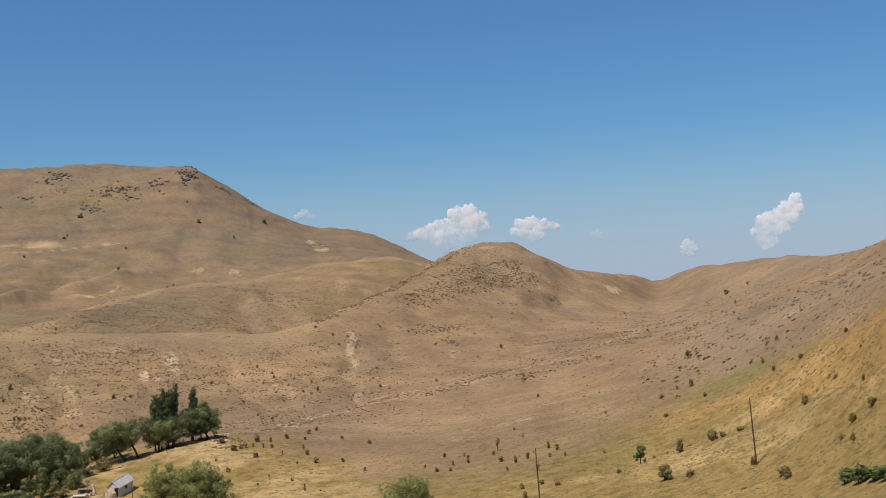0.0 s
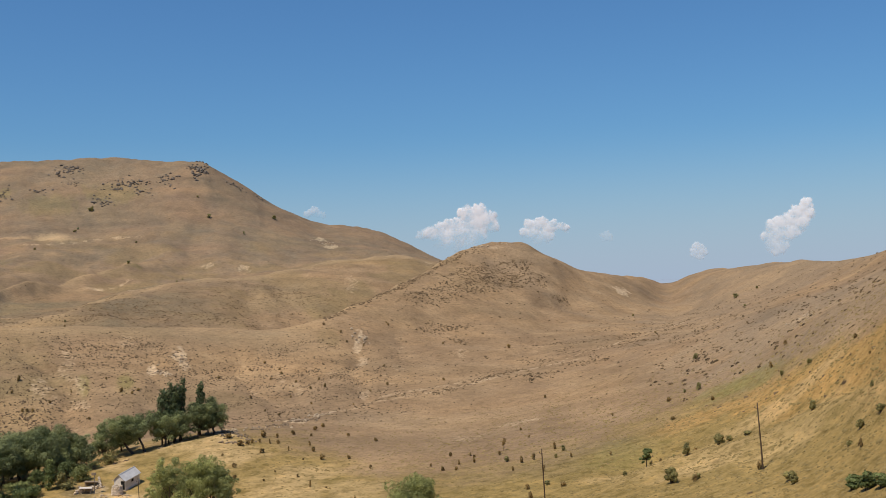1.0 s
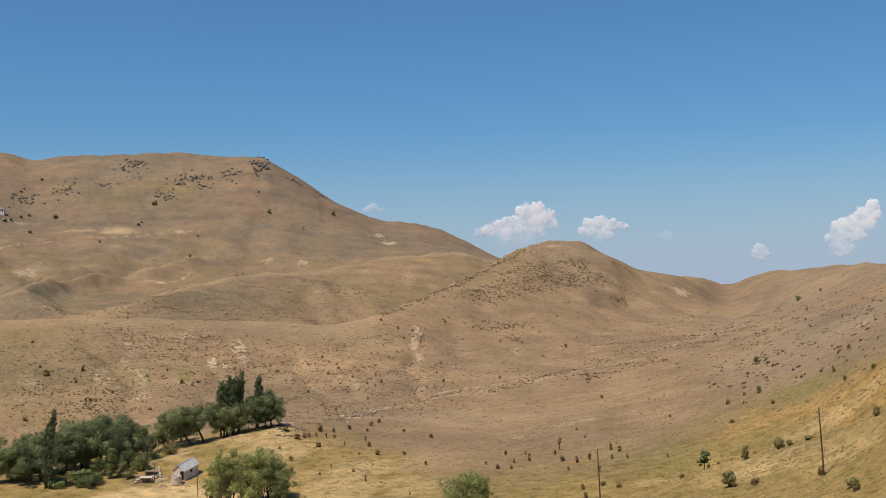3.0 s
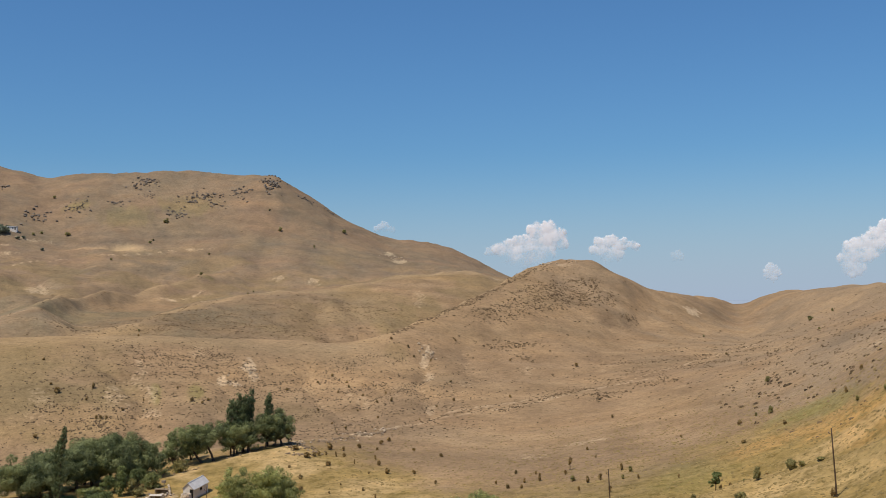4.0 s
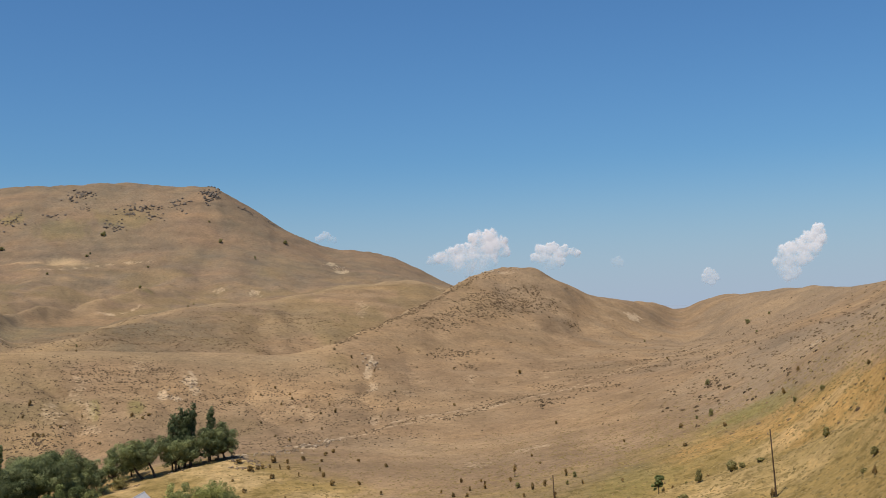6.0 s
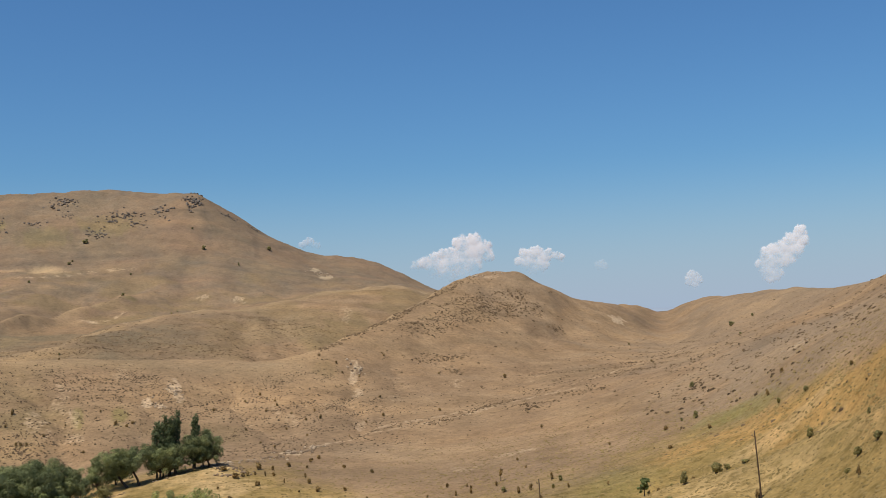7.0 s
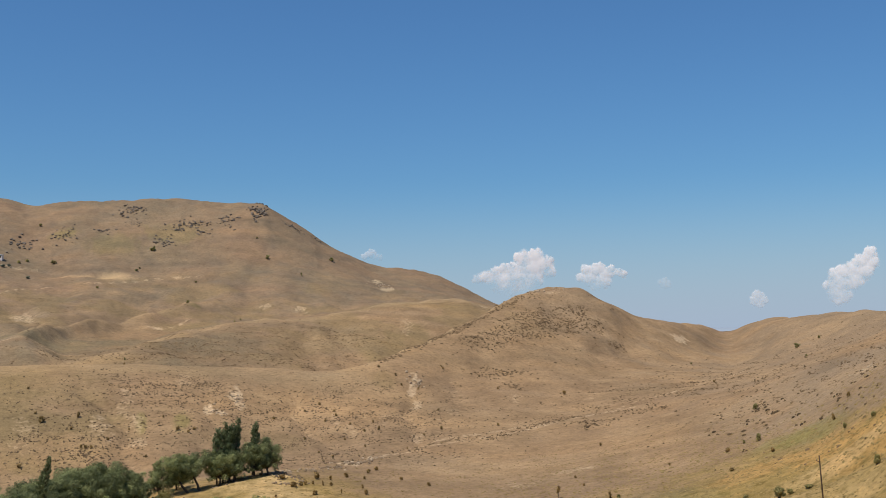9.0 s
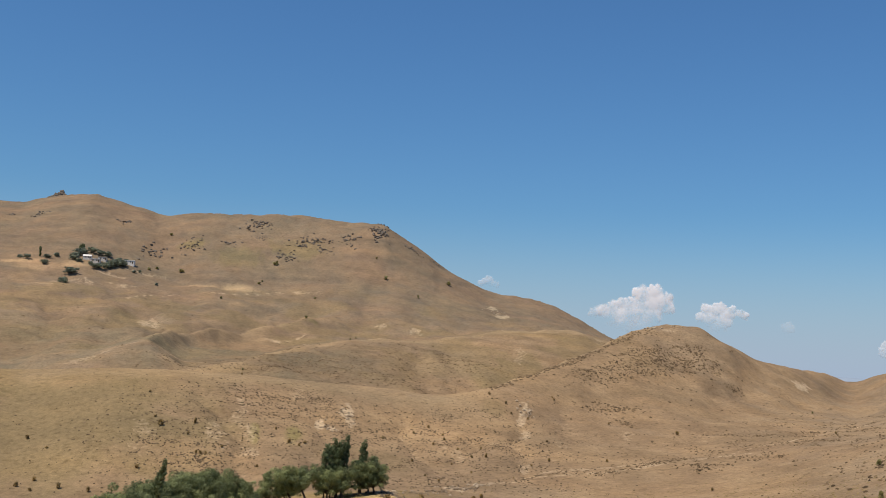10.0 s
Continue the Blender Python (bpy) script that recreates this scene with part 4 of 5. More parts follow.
SCRUB_LEFT = [
    (-23.89, 345.9, 1.8, 1.8), (-22.18, 349.2, 0.8, 1.99), (-30.23, 349.5, 1.28, 1.28), (-29.75, 317.3, 1.16, 1.16), (-30.56, 314.3, 1.35, 1.35), (-28.59, 309.7, 1.3, 1.68),
    (-27.19, 305.5, 1.09, 1.45), (-29.31, 339.4, 1.03, 0.62), (-29.92, 310.3, 0.95, 0.95), (-17.35, 339.4, 0.94, 1.13), (-16.75, 338.2, 0.93, 0.93), (-20.72, 332.1, 0.75, 0.94),
    (-24.18, 354, 0.82, 0.82)]
SCRUB_MOUNTAIN = [
    (-12.71, 1044.5, 4.53, 3.96), (-9.32, 1090.5, 4.09, 4.67), (-23.4, 1036.5, 4.77, 3.58), (-18.58, 1056.3, 5.89, 4.12), (-16.79, 867, 2.39, 2.39), (-16.41, 976.6, 2.15, 1.61),
    (-19.37, 1007.4, 3.38, 2.26), (-19.95, 550.9, 1.24, 1.24), (-21.3, 933, 2.12, 2.12), (-13.25, 1080.2, 2.35, 1.76), (-10.91, 1004.8, 1.62, 3.24), (14.83, 554.3, 2.73, 2.12),
    (9.54, 593.3, 1.27, 1.27), (15.88, 570.3, 1.25, 1.57), (-24.03, 1133.7, 3.28, 2.62), (-25.03, 1031.1, 3.61, 2.4), (-24.64, 1042.7, 3.03, 2.42), (-19.23, 1017, 2.28, 1.71),
    (-14.41, 682.3, 1.12, 1.12), (-14.12, 853.7, 1.4, 1.4), (15.23, 455.4, 1, 1)]


def bush_mesh(seed, mat, leaf, many=620):
    """A bush one metre wide and high, with short stems and ragged sprays."""
    rng = np.random.default_rng(seed)
    tubes, clumps = [], []
    for k in range(7):
        a, q = rng.uniform(0, 6.28), rng.uniform(0.05, 0.3)
        tip = Vector((q * math.cos(a), q * math.sin(a), rng.uniform(0.35, 0.8) * (1.0 - 0.7 * q)))
        tubes.append(tube([Vector((0.1 * math.cos(a), 0.1 * math.sin(a), -0.15)), tip * 0.55, tip], [0.03, 0.02, 0.008], 4))
        clumps.append((tip.x, tip.y, tip.z, rng.uniform(0.14, 0.24)))
        if k % 2:
            clumps.append((tip.x * 1.3, tip.y * 1.3, tip.z * 0.5, rng.uniform(0.12, 0.2)))
    clumps.append((0, 0, 0.3, 0.25))
    v, f, tone = leaf_cloud(rng, clumps, leaf, many)
    top = max(q[2] for q in v)
    v = [(x, y, z / top) for x, y, z in v]
    tv, tf = join_tubes(tubes)
    o = len(v)
    me = mesh_of("bush", v + [tuple(p) for p in tv], f + [tuple(i + o for i in q) for q in tf], mat, tone + [0.0] * len(tv))
    me.materials.append(BARK)
    me.polygons.foreach_set("material_index", np.array([0] * len(f) + [1] * len(tf), np.int32))
    return me


SCRUB_MESHES = [bush_mesh(300 + k, SCRUB_LEAF, 0.16) for k in range(6)]
FINE_MESHES = [bush_mesh(340 + k, OLIVE_LEAF, 0.075, 2400) for k in range(4)]
OLIVE_MESHES = [bush_mesh(320 + k, OLIVE_LEAF, 0.14) for k in range(6)]
GREEN_MESHES = [bush_mesh(360 + k, GREEN_LEAF, 0.08, 2200) for k in range(3)]
pick = random.Random(5)


def bush(rows, name, label, group, meshes, plump=1.15):
    for a, d, w, h in rows:
        p = spot(a, d)
        ob = new(name, pick.choice(FINE_MESHES if meshes is not GREEN_MESHES and w > 1.0 and d < 215 else meshes))
        ob.matrix_world = (Matrix.Translation((p.x, p.y, p.z - 0.04)) @ Matrix.Rotation(pick.uniform(0, 6.28), 4, "Z")
                           @ Matrix.Diagonal((w * plump, w * plump, h * 1.1, 1)))
        tagged(ob, label, "bush", group)


bush(SCRUB_NEAR, "scrub_bush", "olive-brown scrub bush on the straw-coloured slope", "scrub on the near slope", OLIVE_MESHES[:2] + SCRUB_MESHES)
bush(SCRUB_BRAE + SCRUB_BRAE_MORE, "scrub_bush", "olive-brown scrub bush on the straw-coloured slope", "scrub on the near slope", OLIVE_MESHES[:2] + SCRUB_MESHES)
bush(SCRUB_SPUR, "thorn_bush", "small dark thorn bush on the dry grass spur", "thorn bushes on the spur", SCRUB_MESHES)
bush(SCRUB_TERRACE, "thorn_bush", "small dark thorn bush on the dry grass spur", "thorn bushes on the spur", SCRUB_MESHES)
bush(SCRUB_SLOPE + SCRUB_FLANK + SCRUB_LEFT, "thorn_bush", "lone dark thorn bush on the bare brown slope", "thorn bushes on the bare slope", SCRUB_MESHES, 1.25)
bush(SCRUB_MOUNTAIN, "wild_tree", "dark round thorn tree alone on the mountain side", "thorn trees on the mountain", OLIVE_MESHES, 1.2)
bush([(20.0, 121, 2.4, 1.5), (20.7, 118, 2.6, 1.9), (21.4, 115.5, 2.2, 1.4), (22.0, 113, 2.0, 1.3)], "green_bush",
     "rounded dark green bush in dry grass", "green bushes in the grass", GREEN_MESHES)
bush([(8.6, 146, 3.0, 1.8), (6.1, 152, 2.2, 1.4)], "green_bush", "pale green bush low on the slope", "green bushes in the grass", GREEN_MESHES)
# Two small trees on the slope
plant("small_tree", broad_tree(200, 3.0, 1.7, 0.0, 0.11, 1500, 1, 0.3, 3), GREEN_LEAF, 9.9, 176, "small round dark green tree with bare trunk", "tree", "small trees on the slope")
plant("small_tree", broad_tree(201, 2.7, 1.1, 0.1, 0.13, 400, 1, 0.35), SCRUB_LEAF, 2.45, 229, "small dark half-bare tree on the spur", "tree", "small trees on the slope")


# Tussocks and cushion shrubs too many to count
def tussocks(name, label, seed, rows, mat, wide, tall, rank=1.0, lines=()):
    """Low mounds strewn in patches (bearing, distance, half width, half depth, number), in rows along the slope."""
    rng = np.random.default_rng(seed)
    az, rr = [], []
    for a, d, hw, hd, count in rows:
        t = np.clip(rng.normal(size=(count * 4, 2)) * 0.75, -2.0, 2.0)
        r = d + t[:, 1] * hd
        q = a + np.degrees(t[:, 0] * hw / d)
        x, y, z = r * np.sin(np.radians(q)), r * np.cos(np.radians(q)), land(q, r)
        rows_along = rank * (np.sin(z * 2.6 + 3.0 * grain(x / 30, y / 30, 77)) * 0.5 + 0.5 * grain(x / 9, y / 9, 78)) + rng.uniform(-0.8, 0.8, len(r))
        keep = np.argsort(-rows_along)[:count]
        az.append(q[keep])
        rr.append(r[keep])
    for a0, d0, a1, d1, count in lines:
        u = rng.uniform(0, 1, count * 2)
        az.append(a0 + (a1 - a0) * u + np.degrees(rng.normal(0, 1.2, len(u)) / d0))
        rr.append(d0 + (d1 - d0) * u + rng.normal(0, 0.006, len(u)) * d0)
    az, rr = np.concatenate(az), np.concatenate(rr)
    n = len(az)
    x, y, z = rr * np.sin(np.radians(az)), rr * np.cos(np.radians(az)), land(az, rr)
    fall_out = (land(az, rr + 0.6) - land(az, rr - 0.6)) / 1.2
    step = np.degrees(0.6 / rr)
    fall_side = (land(az + step, rr) - land(az - step, rr)) / 1.2
    fall_out, fall_side = np.clip(fall_out, -0.6, 0.6), np.clip(fall_side, -0.6, 0.6)
    w, h = (wide[0] + (wide[1] - wide[0]) * rng.uniform(0, 1, n) ** 1.5) * 0.5, rng.uniform(*tall, n)
    long = rng.uniform(0.9, 1.45, n)
    sides = 6
    turn = rng.uniform(0, 6.28, (n, 1)) + np.arange(sides)[None] * 2 * np.pi / sides
    vs = []
    for scale, up, drape in ((1.0, -0.15, 1.0), (0.85, 0.6, 0.35)):
        jitter = rng.uniform(0.75, 1.2, (n, sides)) * scale
        lx, ly = np.cos(turn) * jitter * (w * long)[:, None], np.sin(turn) * jitter * w[:, None]
        ca, sa = np.cos(np.radians(az))[:, None], np.sin(np.radians(az))[:, None]
        vs.append(np.stack([x[:, None] + lx * ca + ly * sa, y[:, None] - lx * sa + ly * ca,
                            z[:, None] + (h * up)[:, None] + drape * (lx * fall_side[:, None] + ly * fall_out[:, None]) + rng.uniform(-0.06, 0.06, (n, sides)) * (up > 0)], -1))
    top = np.stack([x + rng.uniform(-0.2, 0.2, n) * w, y + rng.uniform(-0.2, 0.2, n) * w, z + h], -1)[:, None]
    co = np.concatenate(vs + [top], 1)
    k = 2 * sides + 1
    base = np.arange(n)[:, None] * k
    s, t = np.arange(sides), (np.arange(sides) + 1) % sides
    quads = np.stack([base + s, base + t, base + sides + t, base + sides + s], -1).reshape(-1, 4)
    tris = np.stack([base + sides + s, base + sides + t, base + 2 * sides + 0 * s], -1).reshape(-1, 3)
    me = bpy.data.meshes.new(name)
    me.vertices.add(n * k)
    me.vertices.foreach_set("co", co.ravel())
    me.loops.add(quads.size + tris.size)
    me.loops.foreach_set("vertex_index", np.concatenate([quads.ravel(), tris.ravel()]).astype(np.int32))
    me.polygons.add(len(quads) + len(tris))
    me.polygons.foreach_set("loop_start", np.concatenate([np.arange(len(quads)) * 4, quads.size + np.arange(len(tris)) * 3]).astype(np.int32))
    me.polygons.foreach_set("use_smooth", np.ones(len(quads) + len(tris), bool))
    me.update(calc_edges=True)
    tone = np.repeat(rng.uniform(0, 1, n), k)
    me.attributes.new("tone", "FLOAT", "POINT").data.foreach_set("value", tone.astype(np.float32))
    me.materials.append(mat)
    return tagged(new(name, me), label, "shrubs", kind="stuff")


CONE_ROWS = [(-0.4, 581, -2.3, 534, 66), (-2.3, 534, -4.1, 505, 57), (-4.1, 505, -5.7, 468, 30), (-5.7, 468, -6.8, 448, 22), (-2.5, 512, 2.5, 558, 96), (-2.3, 507, 0.7, 532, 38),
    (-0.8, 535, 3.3, 577, 80), (-0.3, 551, 4.3, 603, 96), (0.4, 567, 4.0, 606, 64), (0.7, 552, 3.7, 575, 64), (1.6, 567, 4.9, 594, 80), (0.1, 591, 1.6, 607, 25),
    (-0.2, 579, 0.6, 595, 19), (3.1, 567, 5.2, 593, 38), (5.2, 574, 6.1, 583, 22), (0.4, 476, -1.4, 484, 22), (-0.9, 468, 1.0, 488, 25), (0.0, 462, 0.6, 453, 22),
    (-2.4, 470, -0.6, 473, 19)]
TREAD_ROWS = [(-1.2, 343, 2.4, 380, 44), (-5.4, 333, -1.5, 349, 26), (0.6, 367, 3.6, 385, 30), (3.6, 367, 5.8, 363, 26), (3.9, 355, 4.8, 357, 10), (6.0, 381, 8.3, 371, 22),
    (4.5, 381, 6.9, 458, 20), (5.1, 457, 9.5, 452, 44), (7.5, 435, 10.9, 396, 40), (8.9, 465, 12.4, 499, 36), (11.0, 449, 12.7, 456, 20), (11.8, 615, 14.1, 523, 20)]
SCARP_ROWS = [(-21.3, 398, -19.0, 393, 30), (-21.1, 387, -18.3, 384, 30), (-19.1, 390, -17.2, 386, 26), (-17.4, 404, -15.2, 393, 36), (-17.2, 386, -14.9, 401, 30), (-24.8, 334, -23.7, 341, 20),
    (-22.7, 329, -20.3, 310, 40), (-23.0, 322, -20.5, 314, 30), (-23.8, 319, -21.6, 309, 20), (-9.9, 414, -6.6, 424, 34), (-10.2, 405, -8.4, 413, 24), (-6.9, 417, -5.7, 427, 14),
    (-7.8, 389, -5.7, 368, 20)]


CONE = [(2.6, 600, 34, 44, 70), (0.2, 575, 18, 40, 24), (4.5, 560, 30, 60, 34), (-1.8, 530, 18, 26, 25), (7.5, 590, 26, 60, 46), (1.0, 480, 34, 40, 46), (-3.5, 505, 10, 40, 16)]
SADDLE = [(9.0, 470, 40, 60, 200), (11.5, 420, 34, 60, 200), (14.0, 380, 34, 70, 220), (11.0, 540, 40, 80, 140), (15.5, 480, 40, 90, 120), (17.5, 330, 30, 60, 200), (6.5, 390, 30, 40, 150),
          (5.2, 375, 22, 18, 90), (13.2, 300, 14, 22, 110), (19.5, 260, 26, 50, 160), (22.0, 230, 22, 50, 130), (3.0, 400, 30, 30, 90), (18.5, 480, 40, 80, 80)]
FLANKS = [(-24.0, 345, 20, 36, 380), (-20.5, 335, 20, 40, 560), (-17.5, 380, 26, 18, 760), (-14.0, 355, 22, 40, 380), (-16.0, 350, 20, 40, 380), (-10.5, 385, 22, 24, 430), (-8.5, 355, 18, 36, 491),
          (-6.0, 390, 16, 40, 377), (-3.5, 400, 20, 40, 264), (-21.8, 325, 10, 16, 302), (-28.5, 340, 26, 40, 110), (-12.0, 320, 20, 20, 226), (-24.9, 330, 12, 26, 130), (-4.5, 350, 20, 30, 264)]
UPLAND = [(-19.1, 550, 12, 8, 150), (-17.0, 572, 18, 14, 120), (-14.3, 564, 26, 16, 190), (-11.4, 562, 24, 16, 190), (-12.0, 600, 34, 20, 120), (-23.0, 556, 14, 10, 90),
          (-8.4, 640, 20, 16, 200), (-9.3, 650, 20, 12, 160), (-17, 600, 40, 26, 320), (-12, 600, 34, 40, 320), (-8, 640, 26, 30, 200), (-19, 560, 30, 20, 160), (-20, 620, 70, 30, 160), (-14, 560, 50, 50, 160), (-9, 600, 40, 60, 140), (-24, 780, 60, 60, 150), (-20, 900, 120, 90, 140), (-12, 950, 80, 90, 90), (-16, 1120, 110, 50, 110), (-6, 1000, 40, 60, 50),
          (-29, 760, 60, 60, 120), (-18, 480, 60, 30, 130), (-30, 1150, 80, 80, 40), (-22, 560, 40, 30, 90)]
tussocks("cushion_shrubs", "dark cushion shrubs in rows along the stony cone hill", 401, CONE, DARK_TUFT, (0.4, 1.3), (0.22, 0.55), 1.0, CONE_ROWS)
tussocks("cushion_shrubs", "dark cushion shrubs scattered over the brown hillside", 402, SADDLE, DARK_TUFT, (0.28, 0.95), (0.15, 0.36), 1.0, TREAD_ROWS)
tussocks("thorn_cushions", "dark thorn cushions in loose rows on the grey slope", 407, [(4.7, 361, 6, 9, 18), (12.7, 290, 7, 14, 26), (16.8, 258, 12, 14, 16)], THORN_TUFT, (0.5, 1.2), (0.28, 0.5))
tussocks("cushion_shrubs", "small brown tussocks on the worn slope above the stream", 403, FLANKS, DARK_TUFT, (0.2, 0.7), (0.12, 0.32), 0.55, SCARP_ROWS)
tussocks("cushion_shrubs", "brown tussocks over the mountain foot", 404, UPLAND, DARK_TUFT, (0.35, 1.15), (0.14, 0.36), 0.45)
MEADOW = [(17.0, 165, 26, 40, 1192), (21.0, 140, 20, 40, 953), (12.0, 190, 24, 50, 1192), (6.0, 200, 24, 40, 794), (0.0, 205, 26, 40, 715), (-6.0, 215, 24, 40, 556), (-11.0, 235, 16, 40, 397),
          (14.0, 235, 26, 26, 635), (19.0, 200, 18, 34, 635), (9.0, 240, 22, 26, 397), (15.0, 135, 20, 20, 397)]
tussocks("grass_tussocks", "dry straw-coloured grass tussocks on the near slope", 405, MEADOW, STRAW_TUFT, (0.25, 0.8), (0.03, 0.08), 0.2)
BROWN_MEADOW = [(17.0, 165, 30, 46, 705), (12.0, 200, 26, 50, 705), (5.0, 215, 30, 40, 537), (-3.0, 240, 34, 40, 705), (1.5, 270, 34, 40, 705), (-9.0, 255, 20, 30, 300), (7.0, 280, 30, 40, 504), (21.0, 150, 20, 40, 504)]
tussocks("weed_tussocks", "olive and brown weeds among the dry grass", 406, BROWN_MEADOW, WEED_TUFT, (0.2, 0.55), (0.05, 0.15), 0.35)


# Rocks
def boulder_mesh(seed, mat):
    rng = np.random.default_rng(seed)
    bm = bmesh.new()
    bmesh.ops.create_icosphere(bm, subdivisions=2, radius=0.5)
    cuts = [(Vector(rng.normal(size=3)).normalized(), rng.uniform(0.26, 0.42)) for _ in range(9)]
    for v in bm.verts:
        for nrm, lim in cuts:
            over = v.co.dot(nrm) - lim
            if over > 0:
                v.co -= nrm * over
        v.co += Vector(rng.normal(size=3)) * 0.012
    me = bpy.data.meshes.new("boulder")
    bm.to_mesh(me)
    bm.free()
    me.materials.append(mat)
    return me


BOULDERS = [boulder_mesh(500 + k, ROCK) for k in range(6)]
BROWN_BOULDERS = [boulder_mesh(530 + k, BROWN_ROCK) for k in range(4)]
PALE_BOULDERS = [boulder_mesh(520 + k, PALE_ROCK) for k in range(4)]


def outcrop(az, d, wide, deep, count, size, label, meshes=BOULDERS, name="rock_outcrop", group="crags"):
    """Boulders breaking out of the slope, each a part of the outcrop."""
    foot = spot(az, d)
    ob = empty(name, Matrix.Translation(foot), label, "rocks", group)
    for k in range(count):
        u, v = pick.gauss(0, 0.5), pick.gauss(0, 0.5)
        q = spot(az + math.degrees(u * wide / d), d + v * deep)
        s = size * pick.uniform(0.45, 1.25)
        child("boulder", pick.choice(meshes), ob, Matrix.Translation(q - foot + Vector((0, 0, s * 0.12))) @ Matrix.Rotation(pick.uniform(0, 6.28), 4, "Z")
              @ Matrix.Rotation(pick.uniform(-0.4, 0.4), 4, "X") @ Matrix.Diagonal((s * pick.uniform(0.9, 1.5), s, s * pick.uniform(0.6, 1.0), 1)))
    return ob


CRAGS = [(-19.65, 1146, 14, 22, 57, 2.7), (-13.15, 1140, 12, 24, 74, 2.9), (-16.8, 1112, 22, 12, 74, 2.5), (-14.8, 1114, 10, 14, 39, 2.5), (-22.9, 1100, 16, 16, 48, 2.0),
         (-18.0, 1078, 12, 14, 44, 2.1), (-21.0, 1103, 10, 8, 19, 2.1), (-11.3, 1150, 12, 10, 26, 2.0), (-19.4, 1113, 8, 10, 22, 1.6), (-16.1, 1096, 12, 8, 22, 2.0),
         (-30.56, 1186, 10, 8, 14, 2.6), (-31.9, 1214, 8, 6, 8, 2.4), (-26.45, 1157, 8, 8, 17, 2.5), (-24.9, 1085, 14, 22, 30, 2.6), (-10.2, 1165, 10, 8, 15, 1.6), (-13.0, 1185, 8, 8, 22, 2.1)]
for a, d, w, dp, n, s in CRAGS:
    outcrop(a, d, w, dp, n, s, "dark grey crag of broken boulders on the mountain side")
peak = outcrop(-29.62, 1345, 9, 6, 26, 3.6, "dark pointed rock on the mountain's crest")
for dx, s, up in ((0, 10.0, 3.6), (0.8, 6.0, 7.2), (-5.0, 9.0, 2.2), (5.0, 9.0, 1.8), (9.5, 8.0, 0.4), (-9.5, 8.0, 0.6), (14, 6.0, -0.4), (-14, 6.0, -0.2)):
    child("boulder", pick.choice(BOULDERS), peak, Matrix.Translation((dx, 0, up)) @ Matrix.Diagonal((s * 1.1, s, s * 1.05, 1)))
SCREES = [(-8.4, 299, 5, 3, 26, 0.9), (-7.3, 309, 4, 3, 20, 0.9), (-11.8, 274, 3, 3, 10, 0.8), (-10.3, 283, 5, 3, 16, 0.7), (-14.4, 388, 4, 7, 22, 1.1), (-15.4, 367, 4, 6, 14, 0.9),
          (-5.0, 436, 4, 8, 22, 1.2), (-6.6, 1040, 12, 16, 20, 2.2), (2.6, 640, 8, 6, 14, 0.9), (18.0, 277, 5, 5, 16, 0.7), (1.4, 632, 7, 6, 18, 1.4)]
for a, d, w, dp, n, s in SCREES:
    outcrop(a, d, w, dp, n, s, "pale broken stones on a bare eroded bank", PALE_BOULDERS, "loose_stones", "pale stone banks")


# Tumbled brown stones along the edge of the terrace
for a, d, w, dp, n, s in [(-12.3, 268, 3, 3, 24, 0.8), (-11.7, 263, 3, 3, 30, 0.7), (-11.2, 259, 3, 3, 24, 0.7), (-12.0, 257, 3, 2, 14, 0.6), (-13.3, 266, 3, 2, 14, 0.5), (-15.6, 252, 5, 1.5, 16, 0.5), (-17.3, 248, 4, 1.5, 12, 0.5)]:
    outcrop(a, d, w, dp, n, s, "tumbled brown stones along the terrace edge", BROWN_BOULDERS, "loose_stones", "terrace stones")
# Stream-cut edge of the bank: stones added for the dark line under its overhang
for a, d, w, dp, n, s in [(-11.75, 252, 2.4, 1.6, 16, 0.8), (-10.99, 255, 2.0, 1.4, 14, 0.8), (-10.41, 278, 2.6, 1.6, 16, 0.8), (-9.73, 288, 2.6, 1.6, 14, 0.8), (-9.09, 289, 2.4, 1.8, 18, 0.9), (-8.49, 298, 2.4, 1.8, 22, 1.0), (-7.90, 301, 2.4, 1.6, 18, 0.9), (-7.27, 304, 2.2, 1.4, 12, 0.8)]:
    outcrop(a, d, w, dp, n, s, "brown stones added for the dark shaded edge under the cut bank", BROWN_BOULDERS, "loose_stones", "cut bank stones")
# Built things
def box(bm, lo, hi, m=None):
    """A box from corner to corner with slightly broken edges."""
    c = [(a + b) / 2 for a, b in zip(lo, hi)]
    s = [abs(b - a) for a, b in zip(lo, hi)]
    made = bmesh.ops.create_cube(bm, size=1.0, matrix=Matrix.Translation(c) @ Matrix.Diagonal((*s, 1)))
    if m is not None:
        bmesh.ops.transform(bm, matrix=m, verts=made["verts"])
    return made["verts"]


def block(name, lo, hi, mat, parent, label="", m=None, bevel=0.012):
    bm = bmesh.new()
    box(bm, lo, hi)
    bmesh.ops.bevel(bm, geom=bm.edges[:], offset=bevel, segments=1, affect="EDGES")
    return part(name, bm, mat, parent, label, m)


